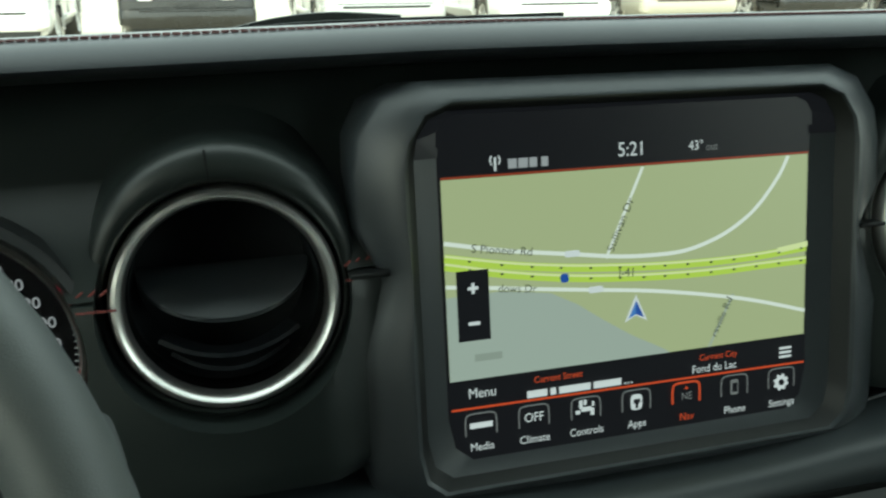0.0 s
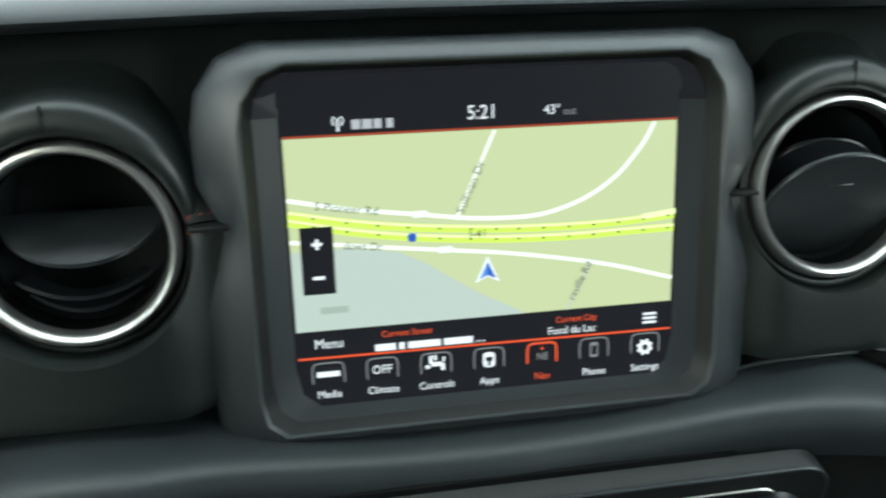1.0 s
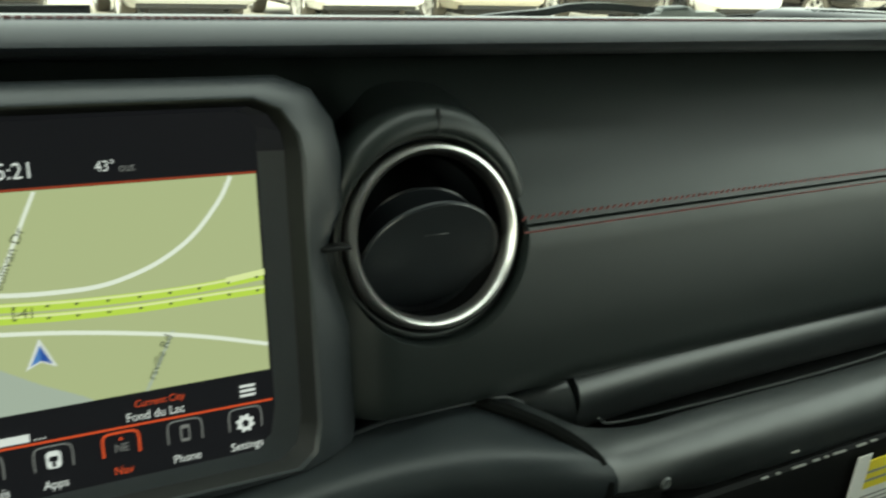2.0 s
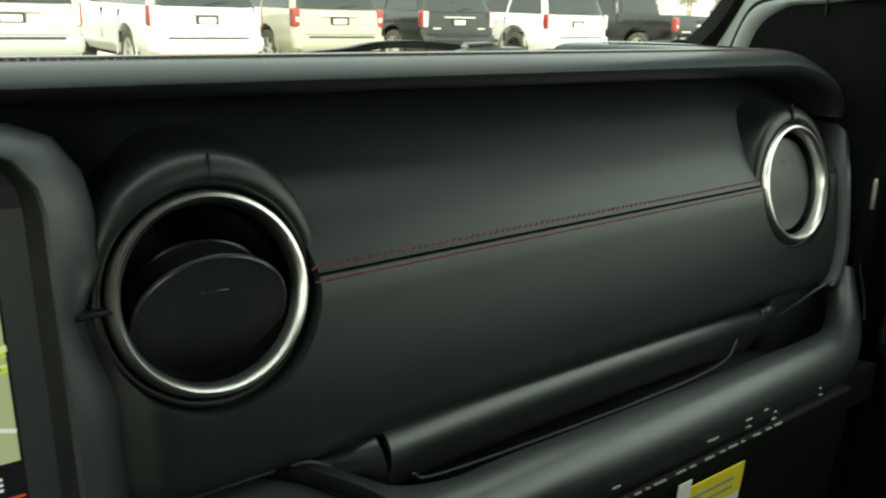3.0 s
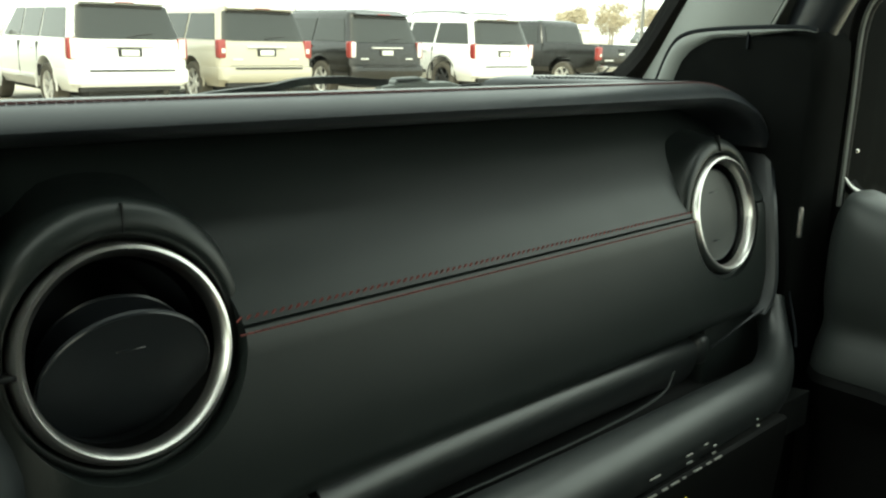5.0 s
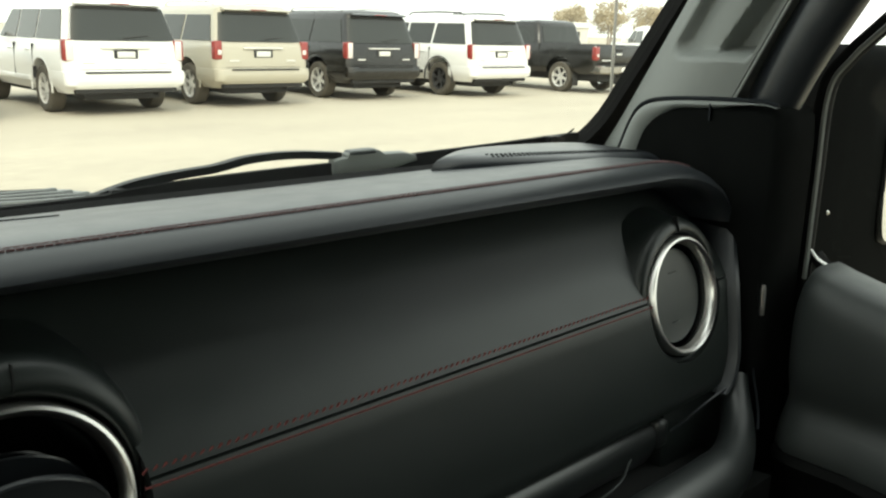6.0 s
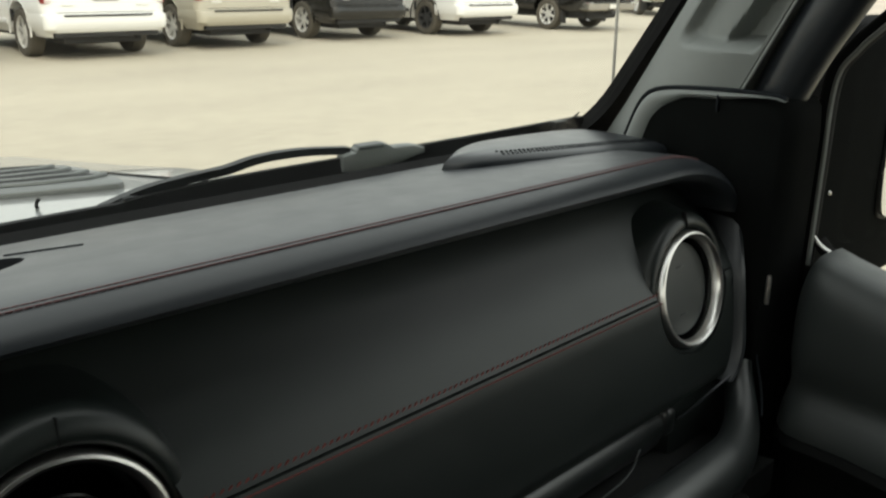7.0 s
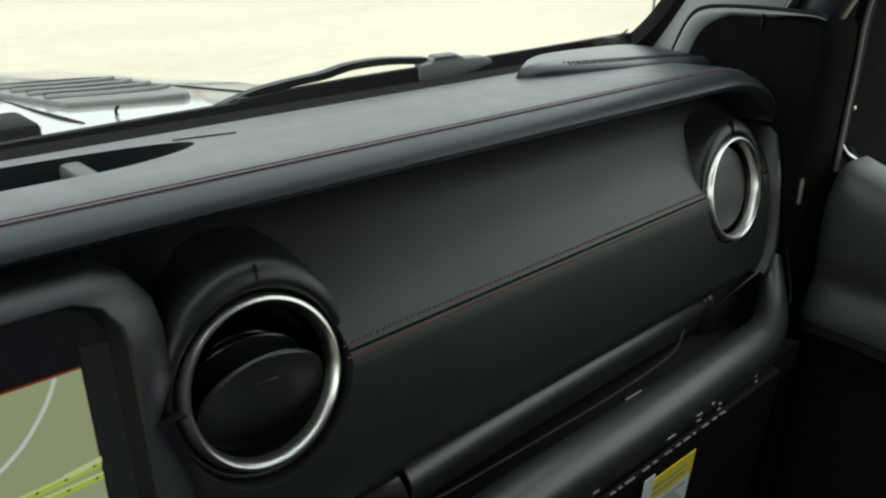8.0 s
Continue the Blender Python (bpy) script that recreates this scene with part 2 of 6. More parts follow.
def end_arc(x):
    """Height of the padded edge: level, then falling in a quarter round at the passenger's end."""
    u = min(1.0, max(0.0, (x - 0.600) / 0.102))
    return 1.1280 + 0.0513 * math.sqrt(1 - u * u) - 0.020 * max(0.0, -0.08 - x)


# the flat top of the padded dash, from behind the rounded edge to the windscreen
top = part("upper_pad", along_x([(0.205, 1.148), (0.17, 1.1625), (0.13, 1.1695), (0.10, 1.1735), (0.085, 1.1752), (0.072, 1.1758), (0.072, 1.142),
                                 (0.20, 1.122)], DASH_L, 0.695, 40, lambda x, y, z: (x, y, z - (1.1793 - end_arc(x)) * 0.8)), M_VINYL, dash, "dark grey padded vinyl dash top")
tray_cut = bmesh.new()
outline = curve2([(-0.199, 0.108), (-0.17, 0.093), (-0.09, 0.078), (0.0, 0.074), (0.09, 0.078), (0.14, 0.081), (0.175, 0.090), (0.199, 0.108), (0.19, 0.124),
                  (0.137, 0.139), (0.07, 0.143), (0.0, 0.144), (-0.07, 0.143), (-0.137, 0.139), (-0.19, 0.124)], 4)
skin(tray_cut, [[(x, y, z) for x, y in outline] for z in (1.152, 1.22)])
carve(top, [tray_cut])
top.data.materials.clear()
top.data.materials.append(M_VINYL)

# the rounded nose that runs along the edge and turns down at the passenger's end
NOSE = [(0.078, -0.0030), (0.056, -0.0010), (0.040, 0.0), (0.030, -0.0005), (0.022, -0.0024), (0.0155, -0.0060), (0.0130, -0.0098), (0.0150, -0.0134), (0.0205, -0.0165),
        (0.032, -0.0192), (0.06, -0.0200), (0.078, -0.0205)]


def nose_ring(x, z, nx, nz):
    """The edge is a little slimmer towards the middle of the dash."""
    slim = 0.86 + 0.14 * max(0.0, min(1.0, x / 0.55))
    return [(x + nx * d, y, z + nz * d) for y, d in [(y, d if d > -0.012 else d * slim) for y, d in NOSE]]


rings = [nose_ring(x, end_arc(x), 0, 1) for x in np.linspace(DASH_L, 0.600, 32)]
for a in np.linspace(4, 90, 22):
    c, s = math.cos(radians(a)), math.sin(radians(a))
    nrm = Vector((s / 0.102, c / 0.0513)).normalized()
    rings.append(nose_ring(0.600 + 0.102 * s, 1.1280 + 0.0513 * c, nrm.x, nrm.y))
part("nose", skin(bmesh.new(), rings), M_VINYL, dash, "rounded padded front edge in dark vinyl")
side = [(0.055, -0.001), (0.040, 0.0), (0.024, -0.0008), (0.0145, -0.0025), (0.0110, -0.0055), (0.0120, -0.0085), (0.0165, -0.0105), (0.055, -0.0115)]
trim_line = smooth_path([(0.6985, 0.0015, 1.1268), (0.6890, -0.0080, 1.105), (0.6810, -0.0165, 1.085), (0.6785, -0.0225, 1.055), (0.6755, -0.0270, 1.030), (0.6695, -0.0285, 1.014), (0.6600, -0.0285, 1.005)], 4)
part("end_trim", skin(bmesh.new(), [[(p.x + 0.004 + d, p.y + y, p.z) for y, d in side] for p in trim_line]), M_VINYL, dash, "slim rounded trim strip at the dash end")

# the stitched front, upper and lower hide meeting in a seam
upper = [(0.074, 1.1690), (0.0650, 1.1660), (0.0600, 1.1605), (0.0548, 1.1545), (0.0496, 1.1487), (0.0442, 1.1428), (0.0384, 1.1365), (0.0325, 1.1300), (0.0265, 1.1235), (0.0210, 1.1175), (0.0150, 1.1108), (0.0095, 1.1040), (0.0048, 1.0970), (0.0003, 1.0900), (-0.0024, 1.0861), (-0.0014, 1.0854),
         (0.03, 1.0856), (0.074, 1.086)]
lower = [(0.060, 1.0847), (0.02, 1.0847), (-0.0018, 1.0848), (-0.0032, 1.0845), (-0.0050, 1.080), (-0.0078, 1.065), (-0.0105, 1.05), (-0.0130, 1.035), (-0.0148, 1.02),
         (-0.0157, 1.008), (-0.012, 1.0015), (0.0, 0.999), (0.06, 0.999)]


def face_fit(x, y, z):
    """Keeps the top of the face under the falling edge and its end inside the trim strip."""
    if x > 0.656:
        end = np.interp(z, (1.003, 1.012, 1.03, 1.055, 1.085, 1.105, 1.127), (0.657, 0.663, 0.670, 0.675, 0.678, 0.684, 0.692))
        x = 0.656 + (x - 0.656) * (end - 0.656) / 0.028
    if z > 1.087:
        z = 1.087 + (z - 1.087) * (end_arc(x) - 0.016 - 1.087) / (1.1633 - 1.087)
    return (x, y + recede(x), z + rise(x))


def finer(points, longest=0.006):
    """The same line with no step longer than a few millimetres."""
    out = []
    for (y0, z0), (y1, z1) in zip(points, points[1:] + points[:1]):
        n = max(1, int(math.hypot(y1 - y0, z1 - z0) / longest)) if min(y0, y1) < 0.045 else 1
        out += [(y0 + (y1 - y0) * i / n, z0 + (z1 - z0) * i / n) for i in range(n)]
    return out


def rise(x):
    return 0.0080 * max(0.0, x - 0.22)


def recede(x):
    """The front runs back a little from the middle of the dash towards its ends."""
    u = max(0.0, min(1.0, (0.142 - abs(x)) / 0.022))
    return float(np.interp(abs(x), (0.20, 0.60, 0.70), (-0.004, 0.005, 0.007))) + 0.010 * u * u * (3 - 2 * u)


def vent_holes(seg=56):
    out = []
    for (x, z), r in zip(VENTS, (0.0478, 0.0478, 0.0460)):
        bm = bmesh.new()
        bmesh.ops.create_cone(bm, cap_ends=True, segments=seg, radius1=r, radius2=r, depth=0.3,
                              matrix=Matrix.Translation((x, 0, z)) @ pose(0, 0, 0, 90, 0, 0))
        out.append(bm)
    return out


GAUGE = (-0.2800, 1.0650, 0.0560)


def gauge_hole():
    bm = bmesh.new()
    bmesh.ops.create_cone(bm, cap_ends=True, segments=56, radius1=GAUGE[2] - 0.003, radius2=GAUGE[2] - 0.003, depth=0.3,
                          matrix=Matrix.Translation((GAUGE[0], 0, GAUGE[1])) @ pose(0, 0, 0, 90, 0, 0))
    return bm


for name, prof in (("upper_face", upper), ("lower_face", lower)):
    ob = part(name, along_x(finer(prof), DASH_L, 0.684, 220, face_fit), M_FACE, dash, "black grained leather panel")
    carve(ob, vent_holes() + [gauge_hole(), block((-0.113, -0.1, 0.97), (0.113, 0.055, 1.137))])
    ob.data.materials.clear()
    ob.data.materials.append(M_FACE)


# stitches: slanted ones above the seam, a close straight row below, two rows on top of the pad
def face_y(z):
    pts = upper[:-2] + lower[2:10]
    for (y0, z0), (y1, z1) in zip(pts, pts[1:]):
        if z1 <= z <= z0:
            return y0 + (y1 - y0) * (z0 - z) / (z0 - z1 + 1e-9)
    return 0.0


def stitch_row(x0, x1, pitch, y, z, tilt, length, thick=0.0006, flat_top=False):
    bm = bmesh.new()
    for i in range(int((x1 - x0) / pitch)):
        x = x0 + i * pitch
        m = pose(x, y + (0.0 if flat_top else recede(x)), z + (end_arc(x) - 1.1793 if flat_top else rise(x)), 0, 0, 0) @ (pose(0, 0, 0, 0, 0, tilt) if flat_top else pose(0, 0, 0, 0, tilt, 0))
        box(bm, (-length / 2, -thick, -thick), (length / 2, thick, thick), m=m)
    return bm


for x0, x1 in ((0.2150, 0.579), (-0.1285, -0.112), (0.112, 0.128), (-0.2275, -0.2120)):
    tagged(part("stitching", stitch_row(x0, x1, 0.0042, face_y(1.0885) - 0.0001, 1.0885, -38, 0.0032, 0.00038), M_THREAD, dash, "slanted red stitches", smooth=False), kind="stuff")
    tagged(part("stitching", stitch_row(x0, x1, 0.0036, face_y(1.0826) - 0.0001, 1.0826, 4, 0.0031, 0.00036), M_THREAD, dash, "straight red stitches", smooth=False), kind="stuff")
for y in (0.0292, 0.0332):
    tagged(part("stitching", stitch_row(-0.70, 0.655, 0.0036, y, 1.1789, 0, 0.0031, 0.00040, flat_top=True), M_THREAD_DULL, dash, "dull red stitches on the pad", smooth=False), kind="stuff")

# divider and rim of the storage tray in the dash top
part("tray_divider", block((0.134, 0.090, 1.153), (0.146, 0.136, 1.1665), 0.003), M_PILLAR, dash)
part("tray_divider", block((-0.128, 0.094, 1.153), (-0.118, 0.138, 1.1665), 0.003), M_PILLAR, dash)
part("tray_slot", sweep([Vector((0.196, 0.1285, 1.1697)), Vector((0.210, 0.1238, 1.1704)), Vector((0.230, 0.1170, 1.1712))], circle(0.0007, 6)), M_VOID, dash)

# raised speaker cover at the passenger's end
spk = thing("speaker_cover", "raised black perforated speaker cover on the dash top", "speaker", pose(0.60, 0.125, 1.166, 0, 1.5, 0))
lid = [(-0.112, 0.008), (-0.098, -0.008), (-0.062, -0.025), (-0.020, -0.040), (0.03, -0.051), (0.075, -0.054), (0.092, -0.036), (0.094, 0.012), (0.080, 0.040), (0.02, 0.046), (-0.06, 0.040)]
rim_line = curve2(lid + lid[:1], 6)[:-1]
MID = (0.010, -0.002)
DOME = ((1.0, -0.022), (1.0, 0.0005), (0.985, 0.0045), (0.955, 0.0075), (0.90, 0.0095), (0.80, 0.0108), (0.60, 0.0118), (0.30, 0.0124), (0.02, 0.0125))
part("cover", skin(bmesh.new(), [[(MID[0] + (x - MID[0]) * k, MID[1] + (y - MID[1]) * k, z) for x, y in rim_line] for k, z in DOME]), M_TRIM, spk)


def dome_z(x, y):
    """Height of the domed cover over a point of its plan."""
    a = math.atan2(y - MID[1], x - MID[0])
    near = min(rim_line, key=lambda q: abs(math.remainder(math.atan2(q[1] - MID[1], q[0] - MID[0]) - a, 2 * math.pi)))
    k = math.hypot(x - MID[0], y - MID[1]) / math.hypot(near[0] - MID[0], near[1] - MID[1])
    return float(np.interp(k, [q[0] for q in DOME[::-1]][:-1], [q[1] for q in DOME[::-1]][:-1]))


holes = bmesh.new()
for i in range(42):
    for k in range(3):
        x0 = -0.070 + i * 0.0036 + 0.0018 * (k % 2)
        y0 = -0.0115 - 0.027 * min(1.0, i / 36) ** 0.8 + k * 0.0034
        bmesh.ops.create_cone(holes, cap_ends=True, segments=8, radius1=0.0011, radius2=0.0011, depth=0.0010, matrix=Matrix.Translation((x0, y0, dome_z(x0, y0))))
tagged(part("perforation", holes, M_VOID, spk, smooth=False), kind="stuff")
part("cover_joint", sweep([Vector((x, y - 0.0010, 0.0)) for x, y in curve2(lid[:6], 4)], circle(0.0013, 6)), M_VOID, spk, "dark joint in front of the cover")

# pocket, lip, grab bar and glovebox under the passenger's front
def profile(points, per=3):
    """A closed, rounded section through the points."""
    n = len(points)
    return [(p.x, p.y) for p in smooth_path([(x, y, 0) for x, y in [*points, points[0]]], per)][:-1] if n else []


lip_path = smooth_path([(0.2450, -0.0110, 1.0045), (0.324, -0.006, 1.0048), (0.425, -0.001, 1.0036), (0.526, 0.005, 0.9998), (0.594, 0.012, 0.9938)], 8)
LIP = profile([(-0.012, -0.001), (0.002, -0.0015), (0.009, -0.005), (0.012, -0.013), (0.010, -0.024), (0.004, -0.034), (-0.006, -0.041), (-0.02, -0.041)])
part("pocket_lip", sweep(lip_path, LIP), M_GRIP, dash, "smooth dark plastic lip over the pocket")
part("lip_end", block((0.5945, -0.002, 0.972), (0.6085, 0.03, 0.9955), 0.005, 3), M_GRIP, dash)
nub = smooth_path([(0.212, -0.009, 0.9975), (0.221, -0.0115, 0.9995), (0.230, -0.0130, 1.0025), (0.2390, -0.0145, 1.0050)], 6)
part("lip_end", sweep(nub, LIP, scale=lambda k: 0.35 + 0.62 * k), M_GRIP, dash)
part("pocket", along_x([(0.04, 1.0), (0.04, 0.93), (-0.06, 0.93), (-0.06, 0.957), (-0.03, 0.953), (0.012, 0.957), (0.02, 0.964), (0.024, 1.0)], 0.243, 0.655, 10),
     M_DARK, dash)
edge = smooth_path([(0.258, -0.024, 0.980), (0.275, -0.018, 0.9705), (0.34, -0.0145, 0.966), (0.45, -0.0140, 0.966), (0.53, -0.011, 0.969), (0.56, -0.003, 0.978)], 8)
part("pocket_mat_edge", sweep(edge, circle(0.0008, 6)), M_PILLAR, dash)
# the grab bar: a broad root that sweeps out of the ledge, a round bar, and an upturned end
ROOT = ((0.188, ((0.0, 0.980), (0.0, 0.9945), (-0.006, 0.9975), (-0.0105, 0.9980), (-0.0120, 0.9978), (-0.0135, 0.9970), (-0.0150, 0.9950), (-0.015, 0.985), (-0.005, 0.975))),
        (0.200, ((0.0, 0.980), (0.0, 0.9935), (-0.008, 0.9975), (-0.0130, 0.9982), (-0.0180, 0.9978), (-0.0225, 0.9965), (-0.0255, 0.9925), (-0.0255, 0.980), (-0.010, 0.970))),
        (0.214, ((0.0, 0.975), (-0.002, 0.9860), (-0.010, 0.9920), (-0.0170, 0.9950), (-0.0300, 0.9955), (-0.0420, 0.9940), (-0.0475, 0.9890), (-0.0475, 0.976), (-0.015, 0.964))),
        (0.2265, ((-0.004, 0.968), (-0.008, 0.9780), (-0.016, 0.9850), (-0.0260, 0.9900), (-0.0420, 0.9915), (-0.0590, 0.9895), (-0.0670, 0.9830), (-0.0665, 0.970), (-0.020, 0.958))),
        (0.240, ((-0.018, 0.960), (-0.021, 0.9705), (-0.028, 0.9795), (-0.0370, 0.9860), (-0.0490, 0.9885), (-0.0630, 0.9860), (-0.0695, 0.9785), (-0.0690, 0.966), (-0.028, 0.952))),
        (0.265, ((-0.033, 0.955), (-0.033, 0.968), (-0.037, 0.9780), (-0.0450, 0.9855), (-0.0540, 0.9878), (-0.0650, 0.9845), (-0.0705, 0.9760), (-0.0700, 0.964), (-0.047, 0.949))),
        (0.295, ((-0.037, 0.955), (-0.0345, 0.968), (-0.038, 0.9795), (-0.0465, 0.9868), (-0.0565, 0.9872), (-0.0655, 0.9830), (-0.0700, 0.9755), (-0.0700, 0.9635), (-0.061, 0.950))))
BAR = [(-0.016, -0.018), (-0.019, -0.004), (-0.016, 0.008), (-0.007, 0.0150), (0.003, 0.0150), (0.0112, 0.0110), (0.0158, 0.0030), (0.0165, -0.0090), (0.008, -0.023)]
lines = []
for k in range(9):
    lines.append(smooth_path([(x, *sec[k]) for x, sec in ROOT] + [(0.33, -0.0535 - BAR[k][0], 0.972 + BAR[k][1])], 4))
rings = []
for i in range(len(lines[0])):
    loop_pts = [lines[k][i] for k in range(9)]
    rings.append(smooth_path(loop_pts + loop_pts[:1], 3)[:-1])
bar_path = smooth_path([(0.33, -0.0535, 0.972), (0.42, -0.0530, 0.972), (0.52, -0.0500, 0.971), (0.59, -0.0475, 0.970), (0.622, -0.0435, 0.9715), (0.644, -0.0360, 0.9765), (0.660, -0.0275, 0.9845), (0.671, -0.0190, 0.9945), (0.678, -0.0120, 1.0040), (0.682, -0.0080, 1.0110)], 7)
BAR = profile(BAR)
for i, p in enumerate(bar_path[1:], 1):
    a_, b_ = bar_path[i - 1], bar_path[min(i + 1, len(bar_path) - 1)]
    t_ = (b_ - a_).normalized()
    side_ = t_.cross(Vector((0, 0.1, 1))).normalized()
    up_ = side_.cross(t_)
    k = max(0.0, min(1.0, (p.x - 0.60) / 0.07))
    rings.append([p + side_ * sx * (1 - 0.36 * k) + up_ * sy * (1 - 0.35 * k) for sx, sy in BAR])
part("grab_bar", skin(bmesh.new(), rings), M_GRIP, dash, "satin black passenger grab bar")
slit = [p + Vector((0.0115, -0.0090, 0.0060)) for p in bar_path if p.x > 0.648]
part("end_slit", sweep(slit, circle(0.0010, 6), up=(1, 0, 0)), M_VOID, dash, "dark slit beside the bar's upturned end")
part("pocket_label", block((-0.010, -0.0020, 0), (0.010, 0.0020, 0.0008), 0.0003, 1), M_PAPER, dash, "small pale label on the pocket floor", at=Matrix.Translation((0.4775, -0.0160, 0.9548)) @ pose(0, 0, 0, 5, 0, 0))
end_ring = smooth_path([(0.606, -0.004, 0.986), (0.618, -0.008, 0.9925), (0.632, -0.0115, 1.000), (0.648, -0.0135, 1.0055), (0.664, -0.0145, 1.0085), (0.680, -0.0145, 1.0090), (0.693, -0.0125, 1.0075)], 8)
part("end_seal", sweep(end_ring, circle(0.0012, 8), up=(0, 1, 0.1)), M_TRIM, dash, "thin raised rim over the bar's end")
cheek = curve2([(0.600, 1.010), (0.640, 1.018), (0.668, 1.024), (0.684, 1.023), (0.694, 1.009), (0.701, 0.990), (0.711, 0.955), (0.718, 0.915)], 4) + [(0.718, 0.90), (0.604, 0.90)]
part("end_panel", plate(cheek, -0.030, 0.0, 0.005), M_FACE, dash, "plain dark panel at the dash end", at=facing(0, -0.001, 0, 0.0))

glove = thing("glovebox", "dark textured glovebox door below the grab bar", "glovebox", pose(0, 0, 0))
def tilt_up(x, y, z):
    """The glovebox's upper edge climbs a little towards the door."""
    return (x, y, z + (0.020 * (x - 0.40) if z > 0.9 else 0.0))


part("door_panel", along_x([(0.0, 0.950), (-0.0660, 0.9555), (-0.0715, 0.9562), (-0.0738, 0.9545), (-0.0745, 0.950), (-0.0735, 0.93), (-0.066, 0.84), (-0.052, 0.72), (0.0, 0.72)], 0.275, 0.592, 10, tilt_up), M_BLACK, glove)
# pale dashes on the joint: painted reflections along with wear
dashes = bmesh.new()
random.seed(4)
x = 0.330
while x < 0.512:
    w = random.choice((0.003, 0.005, 0.008, 0.010))
    z = 0.9552 + 0.020 * (x - 0.40)
    box(dashes, (x, -0.0742, z - 0.0004), (x + w, -0.0730, z + 0.0004))
    x += w + random.choice((0.004, 0.006, 0.009))
for x, dz, w in ((0.352, 0.008, 0.006), (0.433, 0.009, 0.010), (0.470, 0.011, 0.006), (0.471, 0.006, 0.005), (0.489, 0.012, 0.004), (0.500, 0.0075, 0.003), (0.499, 0.003, 0.004), (0.5525, 0.009, 0.002), (0.5535, 0.004, 0.003)):
    z = 0.9560 + 0.020 * (x - 0.40) + dz
    box(dashes, (x, -0.0724, z - 0.0004), (x + w, -0.0714, z + 0.0004))
tagged(part("worn_joint", dashes, M_INK, glove, "pale dashes painted for reflections and wear along the glovebox joint", smooth=False), kind="stuff")
part("push_button", lathe([(0, 0.0012), (0.0018, 0.0010), (0.0022, 0.0016), (0.0030, 0.0014), (0.0036, 0.0), (0.0038, -0.004)], 24), M_PILLAR, dash, "small round button",
     at=facing(0.2645, -0.0712, 0.9680, -0.05))

tag = thing("warning_label", "yellow and white paper warning label hanging from the glovebox", "label", facing(0.4365, -0.0762, 0.9450, -0.06))
part("sheet", block((-0.030, -0.092, 0.0), (0.030, -0.020, 0.0006)), M_PAPER, tag, smooth=False)
part("heading", block((-0.030, -0.020, 0.0), (0.030, 0.0, 0.0008)), M_YELLOW, tag, "yellow printed heading", smooth=False)
bars = bmesh.new()
for i in range(18):
    box(bars, (-0.026, -0.0262 - i * 0.0034, 0.0007), (0.024 - 0.012 * ((i * 7) % 4) / 3, -0.0252 - i * 0.0034, 0.0011))
for i in range(2):
    box(bars, (-0.024, -0.0085 - i * 0.006, 0.0009), (0.020, -0.0070 - i * 0.006, 0.0013))
tagged(part("print", bars, M_INK, tag, smooth=False), kind="stuff")
part("tab", block((-0.0350, -0.030, 0.0010), (-0.0235, 0.0060, 0.0016)), M_PAPER, tag, "white tab", smooth=False)


